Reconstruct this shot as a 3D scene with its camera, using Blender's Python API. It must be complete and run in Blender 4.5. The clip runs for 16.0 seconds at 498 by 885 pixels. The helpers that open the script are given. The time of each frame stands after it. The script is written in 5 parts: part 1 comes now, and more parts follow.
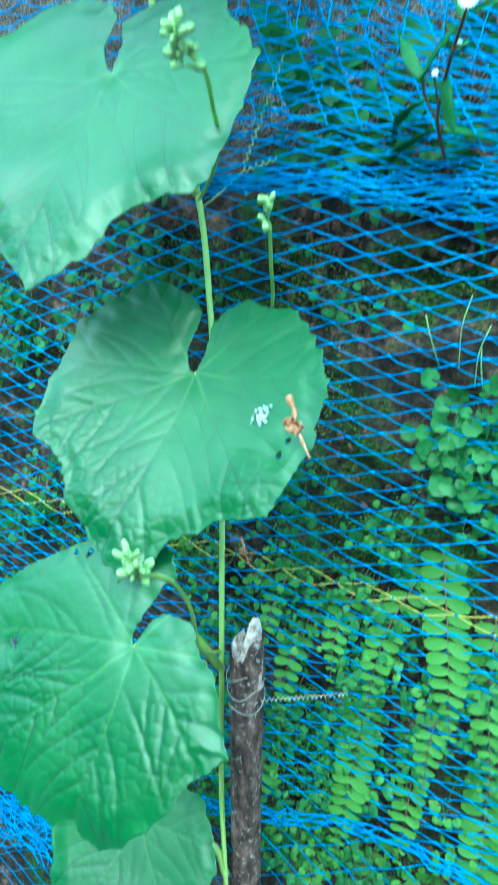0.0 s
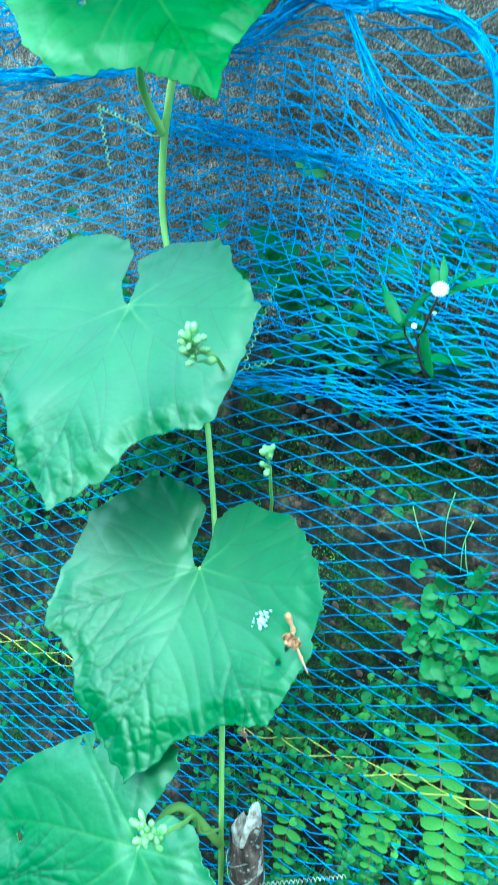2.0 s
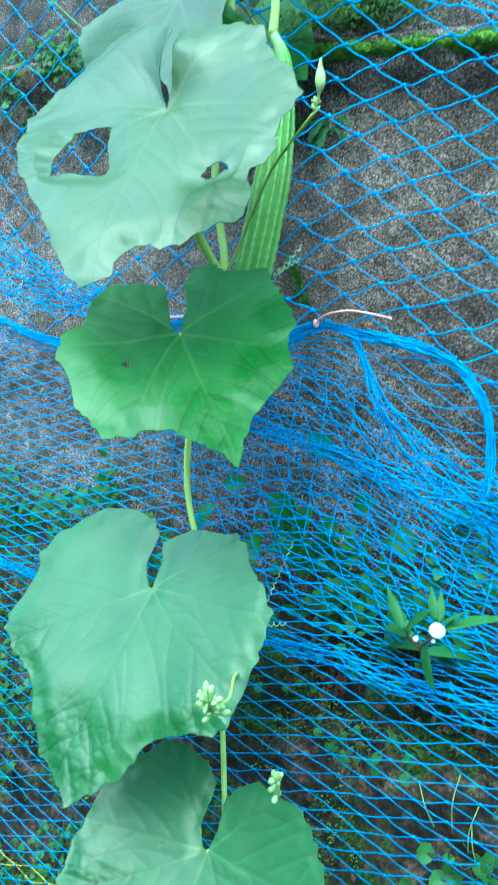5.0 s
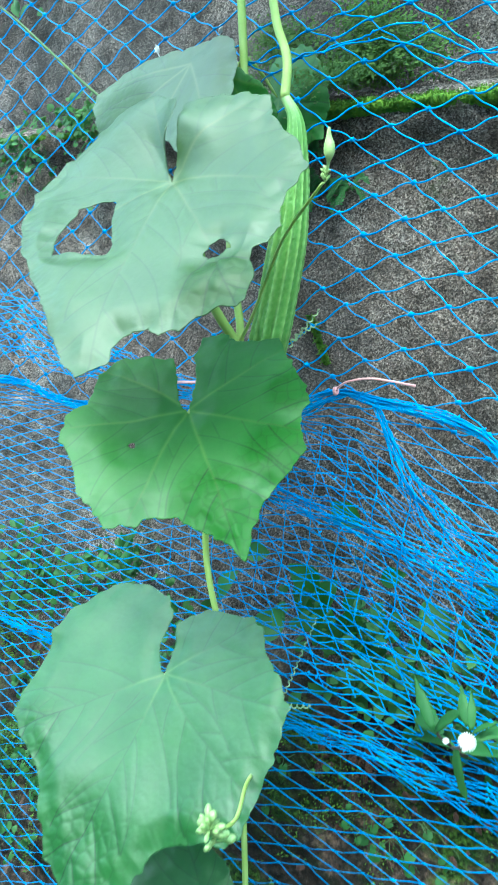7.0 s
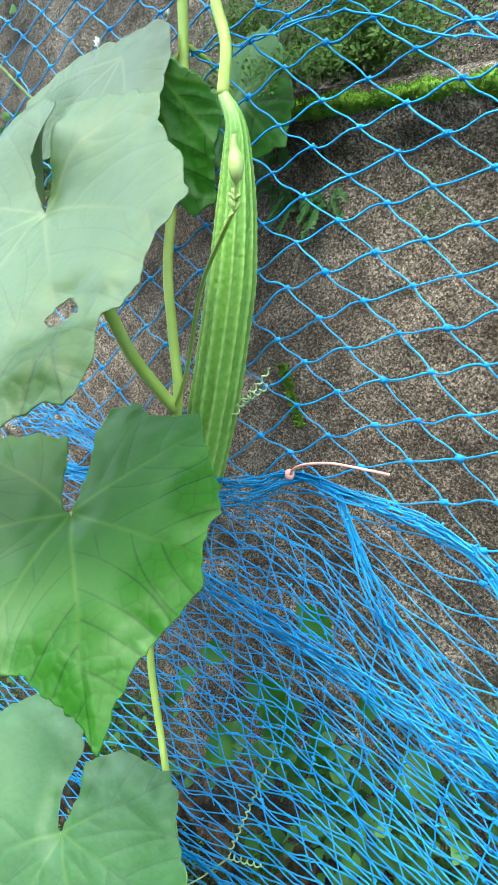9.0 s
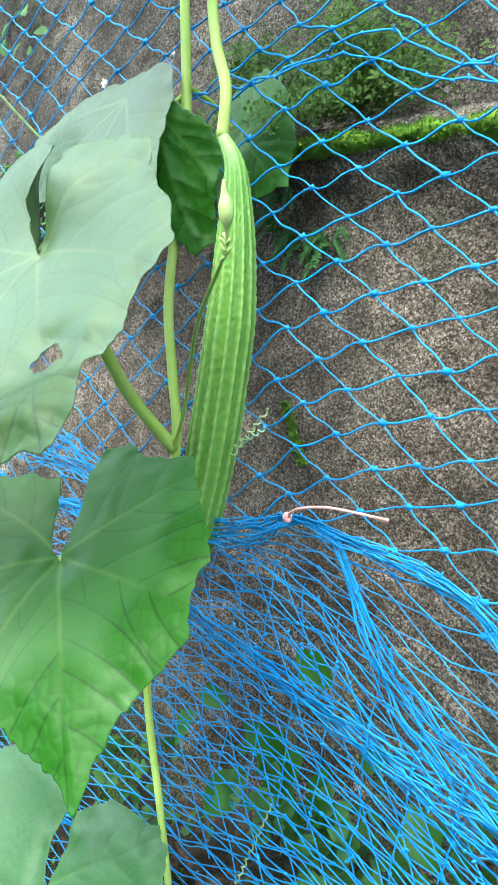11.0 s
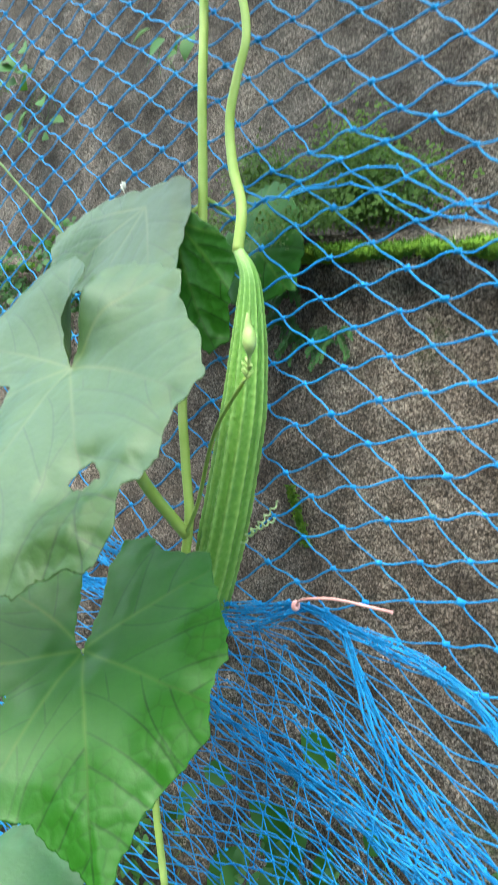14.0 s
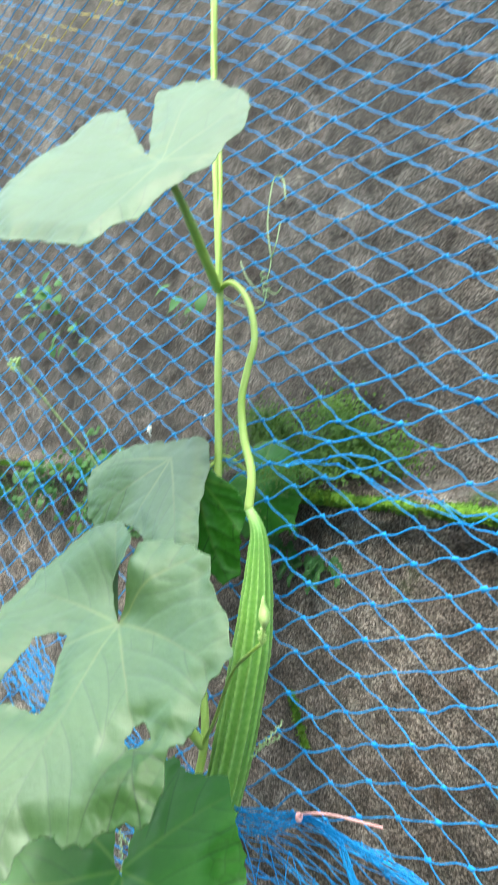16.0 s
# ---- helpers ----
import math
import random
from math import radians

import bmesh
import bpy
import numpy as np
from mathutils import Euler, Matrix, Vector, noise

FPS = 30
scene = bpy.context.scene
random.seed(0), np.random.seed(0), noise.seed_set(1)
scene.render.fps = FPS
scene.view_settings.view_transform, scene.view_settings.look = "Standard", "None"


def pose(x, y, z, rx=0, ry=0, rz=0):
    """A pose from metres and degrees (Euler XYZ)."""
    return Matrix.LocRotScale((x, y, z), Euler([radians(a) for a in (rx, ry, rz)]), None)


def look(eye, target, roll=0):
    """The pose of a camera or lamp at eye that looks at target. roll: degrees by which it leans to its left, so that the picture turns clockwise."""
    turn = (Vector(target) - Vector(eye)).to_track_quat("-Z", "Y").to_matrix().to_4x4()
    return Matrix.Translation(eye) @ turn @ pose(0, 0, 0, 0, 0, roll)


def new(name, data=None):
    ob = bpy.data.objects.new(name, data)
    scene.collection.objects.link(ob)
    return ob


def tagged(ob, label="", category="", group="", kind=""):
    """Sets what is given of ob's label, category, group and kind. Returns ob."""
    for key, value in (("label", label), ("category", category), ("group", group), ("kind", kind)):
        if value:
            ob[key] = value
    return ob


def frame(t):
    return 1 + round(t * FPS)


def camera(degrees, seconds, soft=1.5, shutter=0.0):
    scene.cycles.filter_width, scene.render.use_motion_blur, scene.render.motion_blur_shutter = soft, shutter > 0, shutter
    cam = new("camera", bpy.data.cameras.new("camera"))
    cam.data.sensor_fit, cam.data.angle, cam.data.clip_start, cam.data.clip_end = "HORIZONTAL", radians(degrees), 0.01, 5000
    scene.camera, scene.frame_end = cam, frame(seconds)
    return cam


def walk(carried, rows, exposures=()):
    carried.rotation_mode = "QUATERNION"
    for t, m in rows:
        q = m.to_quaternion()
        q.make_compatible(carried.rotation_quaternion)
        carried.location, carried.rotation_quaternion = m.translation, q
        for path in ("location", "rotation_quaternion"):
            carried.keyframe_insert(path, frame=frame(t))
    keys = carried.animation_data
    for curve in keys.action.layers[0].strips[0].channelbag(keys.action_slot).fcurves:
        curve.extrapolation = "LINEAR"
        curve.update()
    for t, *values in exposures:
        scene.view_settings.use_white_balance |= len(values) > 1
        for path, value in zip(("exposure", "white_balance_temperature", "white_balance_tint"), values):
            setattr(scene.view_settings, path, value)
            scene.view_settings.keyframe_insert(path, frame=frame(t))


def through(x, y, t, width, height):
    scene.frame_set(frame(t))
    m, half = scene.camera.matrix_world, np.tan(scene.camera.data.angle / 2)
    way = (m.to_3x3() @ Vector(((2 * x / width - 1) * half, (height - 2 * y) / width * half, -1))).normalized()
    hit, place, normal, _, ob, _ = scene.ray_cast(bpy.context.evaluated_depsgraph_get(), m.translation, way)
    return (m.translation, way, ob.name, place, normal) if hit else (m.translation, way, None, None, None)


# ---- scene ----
cam = camera(40.7, 16.0, soft=1.05, shutter=0.7)
PATH = [
    (0, (0.057, 0.075, 1.074), (-0.915, 1.639, 0.294), -3.4),
    (0.5, (0.064, 0.075, 1.111), (-0.916, 1.672, 0.413), -3.2),
    (1, (0.065, 0.07, 1.14), (-0.915, 1.692, 0.498), -2.7),
    (1.5, (0.056, 0.073, 1.162), (-0.921, 1.71, 0.559), -2.6),
    (2, (0.06, 0.07, 1.187), (-0.926, 1.716, 0.622), -3.0),
    (2.5, (0.058, 0.071, 1.217), (-0.921, 1.732, 0.683), -2.7),
    (3, (0.063, 0.067, 1.24), (-0.925, 1.738, 0.757), -3.0),
    (3.5, (0.068, 0.061, 1.266), (-0.924, 1.748, 0.857), -2.8),
    (4, (0.068, 0.059, 1.297), (-0.952, 1.747, 0.964), -3.3),
    (4.5, (0.07, 0.057, 1.334), (-1.007, 1.722, 1.077), -2.1),
    (5, (0.074, 0.061, 1.354), (-0.975, 1.747, 1.112), -1.6),
    (5.2, (0.08, 0.062, 1.359), (-0.991, 1.738, 1.147), -1.4),
    (7.5, (0.076, 0.152, 1.412), (-1.096, 1.765, 1.263), -2.1),
    (8, (0.082, 0.235, 1.436), (-1.146, 1.808, 1.301), -1.3),
    (8.5, (0.074, 0.267, 1.445), (-1.244, 1.768, 1.329), -2.2),
    (9, (0.075, 0.288, 1.448), (-1.244, 1.784, 1.301), -2.1),
    (11.3, (0.081, 0.306, 1.463), (-1.294, 1.757, 1.4), -1.7),
    (11.5, (0.081, 0.301, 1.469), (-1.3, 1.746, 1.402), -1.8),
    (12, (0.084, 0.294, 1.477), (-1.275, 1.76, 1.421), -1.6),
    (12.5, (0.082, 0.297, 1.476), (-1.288, 1.752, 1.409), -1.8),
    (13, (0.082, 0.296, 1.48), (-1.291, 1.749, 1.436), -2.0),
    (13.5, (0.074, 0.288, 1.482), (-1.253, 1.785, 1.452), -1.2),
    (14, (0.088, 0.274, 1.497), (-1.247, 1.762, 1.548), -1.1),
    (14.5, (0.097, 0.257, 1.521), (-1.255, 1.729, 1.588), 0.3),
    (15, (0.124, 0.229, 1.542), (-1.224, 1.698, 1.698), -0.3),
    (15.5, (0.148, 0.191, 1.568), (-1.189, 1.653, 1.843), 1.0),
    (16, (0.159, 0.167, 1.591), (-1.116, 1.657, 1.984), -1.2),
]
walk(cam, [(t, look(eye, target, roll)) for t, eye, target, roll in PATH],
     exposures=[(0, 2.66, 4250, -34), (1.5, 2.72, 4110, -41), (3.0, 2.75, 4050, -42), (3.6, 2.66, 4250, -34), (4.2, 2.68, 4350, -29), (5.2, 2.5, 4530, -25),
                (7.3, 2.48, 5280, -17), (8.2, 2.5, 6180, -11), (11.9, 2.63, 5960, -11), (12.5, 2.45, 6050, -11), (13.8, 2.3, 6100, -10), (14.5, 2.32, 6080, -9), (15.1, 2.56, 6080, -9), (16, 2.4, 6060, -9)])

# ---------------------------------------------------------------- light
world = bpy.data.worlds.new("sky")
scene.world = world
world.use_nodes = True
wn = world.node_tree
sky = wn.nodes.new("ShaderNodeTexSky")
sky.sky_type = 'NISHITA'
sky.sun_disc = False
sky.sun_elevation, sky.sun_rotation = radians(51), radians(167)
sky.air_density, sky.dust_density = 1.0, 4.0
wn.nodes["Background"].inputs["Strength"].default_value = 0.15
wn.links.new(sky.outputs[0], wn.nodes["Background"].inputs["Color"])
sun = new("sun", bpy.data.lights.new("sun", 'SUN'))
sun.data.energy, sun.data.angle, sun.data.color = 1.5, radians(145), (1.0, 0.97, 0.92)
sun.matrix_world = look((0.45, -2.0, 2.5), (0, 0, 0))


# ---------------------------------------------------------------- materials
def mat(name, colour, rough=0.6, spec=0.5, metal=0.0):
    m = bpy.data.materials.new(name)
    m.use_nodes = True
    b = m.node_tree.nodes["Principled BSDF"]
    b.inputs["Base Color"].default_value = (*colour, 1)
    b.inputs["Roughness"].default_value = rough
    b.inputs["Specular IOR Level"].default_value = spec
    b.inputs["Metallic"].default_value = metal
    return m


class Nodes:
    """A short way to wire shader nodes."""

    def __init__(self, m):
        self.t = m.node_tree
        self.bsdf = self.t.nodes["Principled BSDF"]

    def add(self, kind, **values):
        n = self.t.nodes.new(kind)
        for key, v in values.items():
            n.inputs[key.replace("_", " ")].default_value = v
        return n

    def link(self, a, b):
        self.t.links.new(a, b)

    def coords(self, scale=(1, 1, 1)):
        c, m = self.add("ShaderNodeTexCoord"), self.add("ShaderNodeMapping")
        m.inputs["Scale"].default_value = scale
        self.link(c.outputs["Object"], m.inputs["Vector"])
        return m.outputs["Vector"]

    def noise(self, scale, detail=4, rough=0.55, vec=None):
        n = self.add("ShaderNodeTexNoise", Scale=scale, Detail=detail, Roughness=rough)
        self.link(vec or self.coords(), n.inputs["Vector"])
        return n.outputs["Fac"]

    def ramp(self, fac, *stops):
        r = self.add("ShaderNodeValToRGB")
        e = r.color_ramp.elements
        e[0].position, e[0].color = stops[0][0], (*stops[0][1], 1)
        e[1].position, e[1].color = stops[-1][0], (*stops[-1][1], 1)
        for p, c in stops[1:-1]:
            e.new(p).color = (*c, 1)
        self.link(fac, r.inputs["Fac"])
        return r.outputs["Color"]

    def mix(self, fac, a, b, mode='MIX'):
        n = self.t.nodes.new("ShaderNodeMix")
        n.data_type, n.blend_type = 'RGBA', mode
        for v, k in ((fac, 0), (a, 6), (b, 7)):
            if isinstance(v, (int, float)):
                n.inputs[k].default_value = v
            elif isinstance(v, tuple):
                n.inputs[k].default_value = (*v, 1)
            else:
                self.link(v, n.inputs[k])
        return n.outputs[2]

    def colour(self, c):
        self.link(c, self.bsdf.inputs["Base Color"])

    def rough(self, fac, lo, hi):
        n = self.add("ShaderNodeMapRange")
        n.inputs[3].default_value, n.inputs[4].default_value = lo, hi
        self.link(fac, n.inputs[0])
        self.link(n.outputs[0], self.bsdf.inputs["Roughness"])

    def bump(self, height, strength=0.4, distance=0.003, after=None):
        n = self.add("ShaderNodeBump", Strength=strength, Distance=distance)
        self.link(height, n.inputs["Height"])
        if after:
            self.link(after, n.inputs["Normal"])
        self.link(n.outputs[0], self.bsdf.inputs["Normal"])
        return n.outputs[0]

    def attr(self, name):
        n = self.t.nodes.new("ShaderNodeAttribute")
        n.attribute_name = name
        return n.outputs["Fac"]

    def translucent(self, colour, amount):
        tr = self.t.nodes.new("ShaderNodeBsdfTranslucent")
        mx = self.t.nodes.new("ShaderNodeMixShader")
        mx.inputs[0].default_value = amount
        if isinstance(colour, tuple):
            tr.inputs[0].default_value = (*colour, 1)
        else:
            self.link(colour, tr.inputs[0])
        self.link(self.bsdf.outputs[0], mx.inputs[1])
        self.link(tr.outputs[0], mx.inputs[2])
        self.link(mx.outputs[0], self.t.nodes["Material Output"].inputs[0])


def leaf_material(name, deep, light, rough=0.40, gloss=0.6, through=0.22, sheen=0.0, coat=0.0, dull=0.65, full=0.4):
    """Leaf skin. The blade's mesh carries: vein (pale main veins), rib and cell (nearness to the sunken veins), crinkle."""
    m = mat(name, deep, rough, gloss)
    n = Nodes(m)
    vec = n.coords()
    tone = n.ramp(n.noise(16, 4, 0.6, vec), (0.3, deep), (0.7, light))
    fine = n.mix(n.noise(420, 3, 0.6, vec), tone, light)
    tone = n.mix(0.15, tone, fine)
    # yellowing blotches
    worn = n.ramp(n.noise(13, 5, 0.65, vec), (0.60, (0, 0, 0)), (0.78, (1, 1, 1)))
    tone = n.mix(n.mix(0.26, (0, 0, 0), worn), tone, (light[0] * 1.7, light[1] * 1.2, light[2]))
    # blistered areas painted deeper green, as where lobes turn from the sky's sheen
    tone = n.mix(n.mix(1.0, (full, full, full), n.ramp(n.attr("crinkle"), (0.25, (0, 0, 0)), (0.9, (1, 1, 1))), 'MULTIPLY'), tone, (deep[0] * 0.8, deep[1] * 0.85, deep[2] * 0.5))
    pale = (light[0] * 2.6 + 0.03, light[1] * 1.6 + 0.03, light[2] * 2.0 + 0.02)
    lines = tuple(c * 0.42 for c in deep)
    cell = n.ramp(n.attr("cell"), (0.76, (0, 0, 0)), (0.93, (1, 1, 1)))
    cell = n.mix(1.0, cell, n.attr("crinkle"), 'MULTIPLY')
    col = n.mix(n.mix(1.0, (0.34, 0.34, 0.34), cell, 'MULTIPLY'), tone, lines)
    rib = n.ramp(n.attr("rib"), (0.74, (0, 0, 0)), (0.92, (1, 1, 1)))
    col = n.mix(n.mix(1.0, (0.72, 0.72, 0.72), n.mix(1.0, rib, n.ramp(n.attr("crinkle"), (0.10, (0.38, 0.38, 0.38)), (0.7, (1, 1, 1))), 'MULTIPLY'), 'MULTIPLY'), col, lines)
    col = n.mix(n.mix(1.0, (0.46, 0.46, 0.46), n.attr("vein"), 'MULTIPLY'), col, pale)
    n.colour(col)
    n.rough(n.noise(34, 5, 0.65, vec), rough - 0.12, rough + 0.14)
    # their shine is lowered too, standing in for the lost sky reflection
    shine = n.add("ShaderNodeMapRange")
    shine.inputs[1].default_value, shine.inputs[2].default_value = 0.2, 0.9
    shine.inputs[3].default_value, shine.inputs[4].default_value = gloss, gloss * dull
    n.link(n.attr("crinkle"), shine.inputs[0])
    n.link(shine.outputs[0], n.bsdf.inputs["Specular IOR Level"])
    first = n.bump(n.noise(210, 3, 0.55, vec), 0.22, 0.0012)
    n.bump(n.noise(1000, 2, 0.5, vec), 0.10, 0.0006, first)
    n.bsdf.inputs["Coat Weight"].default_value = coat
    n.bsdf.inputs["Coat Roughness"].default_value = 0.34
    n.bsdf.inputs["Sheen Weight"].default_value = sheen
    n.bsdf.inputs["Sheen Roughness"].default_value = 0.55
    n.bsdf.inputs["Sheen Tint"].default_value = (0.78, 1.0, 0.95, 1)
    n.translucent(n.mix(1.0, col, (1.7, 1.45, 0.5), 'MULTIPLY'), through)
    return m


M_LEAF = leaf_material("gourd_leaf", (0.015, 0.086, 0.011), (0.033, 0.126, 0.018), 0.45, 0.72, 0.34, 0.10, 0.10, 0.8, 0.35)
M_LEAF_DARK = leaf_material("gourd_leaf_dark", (0.024, 0.114, 0.007), (0.046, 0.170, 0.013), 0.48, 0.56, 0.32, 0.03, 0.05, 0.35, 0.6)
# the upper leaves' greyer base colour has the sky's reflection painted in
M_LEAF_SKY_SHEEN = leaf_material("gourd_leaf_sky_sheen", (0.030, 0.074, 0.015), (0.050, 0.102, 0.024), 0.46, 0.70, 0.28, 0.05, 0.10, 0.4, 0.7)
M_PLANT = leaf_material("wall_plant_leaf", (0.030, 0.095, 0.020), (0.070, 0.178, 0.042), 0.55, 0.35, 0.3)
M_FERN = leaf_material("fern_leaf", (0.060, 0.165, 0.020), (0.135, 0.260, 0.042), 0.55, 0.35, 0.3)
M_HERB = leaf_material("herb_leaf", (0.028, 0.098, 0.026), (0.072, 0.175, 0.048), 0.55, 0.35, 0.25)
M_WEED = leaf_material("weed_leaf", (0.026, 0.100, 0.022), (0.060, 0.160, 0.040), 0.55, 0.3, 0.3)
M_GRASS = leaf_material("shrub_leaf", (0.028, 0.070, 0.011), (0.090, 0.165, 0.027), 0.65, 0.25, 0.3)


def make_stem_material():
    m = mat("green_stem", (0.17, 0.33, 0.08), 0.5)
    n = Nodes(m)
    vec = n.coords()
    n.colour(n.ramp(n.noise(24, 4, 0.6, vec), (0.3, (0.31, 0.44, 0.07)), (0.7, (0.48, 0.60, 0.18))))
    n.translucent((0.40, 0.60, 0.16), 0.25)
    n.bump(n.noise(600, 3, 0.6, n.coords((1, 1, 0.08))), 0.4, 0.001)
    return m


def make_gourd_material():
    m = mat("gourd_skin", (0.14, 0.30, 0.06), 0.5)
    n = Nodes(m)
    vec = n.coords()
    tone = n.ramp(n.noise(120, 4, 0.6, vec), (0.30, (0.090, 0.215, 0.029)), (0.70, (0.130, 0.275, 0.041)))
    col = n.mix(n.attr("ridge"), tone, (0.30, 0.47, 0.14))
    col = n.mix(n.mix(1.0, n.attr("neck"), (0.7, 0.7, 0.7), 'MULTIPLY'), col, (0.33, 0.49, 0.16))
    n.colour(col)
    n.bump(n.noise(260, 4, 0.6, vec), 0.45, 0.0018)
    n.rough(n.noise(70, 3, 0.5, vec), 0.4, 0.62)
    return m


def make_net_material(name, a, b):
    m = mat(name, a, 0.55, 0.3)
    n = Nodes(m)
    vec = n.coords()
    n.colour(n.ramp(n.noise(35, 3, 0.5, vec), (0.3, a), (0.7, b)))
    n.bump(n.noise(1500, 2, 0.5, vec), 0.5, 0.0006)
    n.translucent(b, 0.2)
    return m


def make_wall_material():
    m = mat("weathered_concrete", (0.17, 0.15, 0.13), 0.9, 0.25)
    n = Nodes(m)
    vec = n.coords()
    grit = n.noise(330, 5, 0.7, vec)
    blot = n.noise(7, 5, 0.6, vec)
    streak = n.noise(9, 4, 0.6, n.coords((1, 1, 0.16)))
    base = n.ramp(blot, (0.3, (0.118, 0.096, 0.081)), (0.5, (0.222, 0.192, 0.170)), (0.72, (0.35, 0.315, 0.285)))
    # exposed aggregate: small stones of mixed tone, with dark pits between
    stones = n.add("ShaderNodeTexVoronoi", Scale=760.0)
    n.link(vec, stones.inputs["Vector"])
    split = n.t.nodes.new("ShaderNodeSeparateColor")
    n.link(stones.outputs["Color"], split.inputs[0])
    tones = n.ramp(split.outputs[0], (0.0, (0.12, 0.10, 0.09)), (0.35, (0.52, 0.46, 0.43)), (0.7, (1.0, 0.97, 0.95)), (1.0, (1.9, 1.85, 1.8)))
    base = n.mix(0.9, base, tones, 'MULTIPLY')
    mottle = n.ramp(n.noise(34, 5, 0.65, vec), (0.34, (0.50, 0.47, 0.45)), (0.52, (1.0, 1.0, 1.0)), (0.68, (1.45, 1.43, 1.40)))
    base = n.mix(1.0, base, mottle, 'MULTIPLY')
    base = n.mix(n.ramp(grit, (0.36, (0, 0, 0)), (0.52, (1, 1, 1))), n.mix(0.8, base, (0.018, 0.015, 0.013)), base)
    dark = n.ramp(streak, (0.47, (0, 0, 0)), (0.62, (1, 1, 1)))
    base = n.mix(dark, base, n.mix(0.35, base, (0.045, 0.040, 0.036)))
    base = n.mix(1.0, base, n.mix(n.attr("upper"), (1.10, 1.08, 1.06), (0.60, 0.62, 0.64)), 'MULTIPLY')
    # darker and slightly bluer towards the right, below the ledge
    base = n.mix(1.0, base, n.mix(n.attr("darkened"), (1.0, 1.0, 1.0), (0.66, 0.68, 0.70)), 'MULTIPLY')
    # the courses below the concrete: dark earth, red stone and moss
    earth = n.ramp(n.noise(22, 5, 0.65, vec), (0.38, (0.016, 0.013, 0.010)), (0.53, (0.056, 0.040, 0.030)),
                   (0.66, (0.23, 0.140, 0.105)))
    moss = n.ramp(n.noise(60, 5, 0.7, vec), (0.40, (0.018, 0.045, 0.008)), (0.66, (0.050, 0.085, 0.009)))
    clods = n.ramp(n.noise(95, 6, 0.75, vec), (0.36, (0.18, 0.17, 0.16)), (0.50, (0.75, 0.75, 0.75)), (0.66, (1.9, 1.8, 1.7)))
    earth = n.mix(1.0, earth, clods, 'MULTIPLY')
    moss = n.mix(1.0, moss, n.ramp(n.noise(240, 4, 0.7, vec), (0.38, (0.25, 0.25, 0.25)), (0.62, (1.9, 1.9, 1.6))), 'MULTIPLY')
    patch = n.ramp(n.noise(11, 4, 0.65, vec), (0.53, (0, 0, 0)), (0.62, (1, 1, 1)))
    earth = n.mix(patch, earth, moss)
    base = n.mix(n.attr("earth"), base, earth)
    thin = n.ramp(n.noise(16, 5, 0.7, vec), (0.54, (0, 0, 0)), (0.66, (1, 1, 1)))
    mossy = n.mix(1.0, thin, n.attr("moss"), 'MULTIPLY')
    base = n.mix(mossy, base, moss)
    n.colour(base)
    first = n.bump(n.mix(0.6, grit, split.outputs[1]), 1.0, 0.006)
    n.bump(n.noise(60, 5, 0.7, vec), 0.6, 0.010, first)
    return m


def make_bark_material():
    m = mat("stick_bark", (0.09, 0.06, 0.05), 0.85, 0.3)
    n = Nodes(m)
    vec = n.coords((1, 1, 0.35))
    f = n.noise(120, 5, 0.65, vec)
    col = n.ramp(f, (0.38, (0.022, 0.013, 0.011)), (0.55, (0.095, 0.056, 0.046)), (0.7, (0.21, 0.15, 0.125)))
    lichen = n.ramp(n.noise(150, 4, 0.6, n.coords()), (0.60, (0, 0, 0)), (0.66, (1, 1, 1)))
    n.colour(n.mix(lichen, col, (0.30, 0.29, 0.25)))
    n.bump(f, 0.8, 0.003)
    return m


def make_ground_material():
    m = mat("bare_earth", (0.12, 0.09, 0.06), 0.95, 0.2)
    n = Nodes(m)
    vec = n.coords()
    n.colour(n.ramp(n.noise(4, 6, 0.65, vec), (0.35, (0.05, 0.06, 0.025)), (0.6, (0.14, 0.105, 0.07)), (0.75, (0.20, 0.16, 0.11))))
    n.bump(n.noise(40, 5, 0.7, vec), 0.8, 0.02)
    return m


def speckled(name, a, b, scale=80, rough=0.6):
    m = mat(name, a, rough)
    n = Nodes(m)
    vec = n.coords()
    n.colour(n.ramp(n.noise(scale, 4, 0.6, vec), (0.35, a), (0.65, b)))
    n.bump(n.noise(scale * 4, 3, 0.6, vec), 0.3, 0.001)
    return m


M_STEM = make_stem_material()
M_TWINE = speckled("old_twine", (0.22, 0.22, 0.18), (0.44, 0.43, 0.37), 90, 0.8)
M_RUNNER = speckled("thin_runner", (0.035, 0.075, 0.02), (0.09, 0.15, 0.04), 90, 0.7)
M_STONE = speckled("red_rubble", (0.030, 0.016, 0.011), (0.125, 0.062, 0.042), 200, 0.95)
M_GOURD = make_gourd_material()
M_NET = make_net_material("blue_twine", (0.014, 0.202, 0.535), (0.042, 0.312, 0.690))
M_YELLOW = make_net_material("yellow_twine", (0.50, 0.40, 0.05), (0.62, 0.52, 0.10))
M_WALL = make_wall_material()
M_BARK = make_bark_material()
M_GROUND = make_ground_material()
M_MOSS = speckled("moss", (0.055, 0.145, 0.006), (0.17, 0.29, 0.020), 120, 0.9)
M_TENDRIL = speckled("tendril", (0.20, 0.32, 0.13), (0.36, 0.47, 0.24), 90, 0.6)
M_BUD = speckled("flower_bud", (0.13, 0.24, 0.055), (0.32, 0.43, 0.16), 220, 0.5)
M_PALE_BUD = speckled("pale_bud", (0.24, 0.38, 0.10), (0.42, 0.54, 0.20), 160, 0.5)
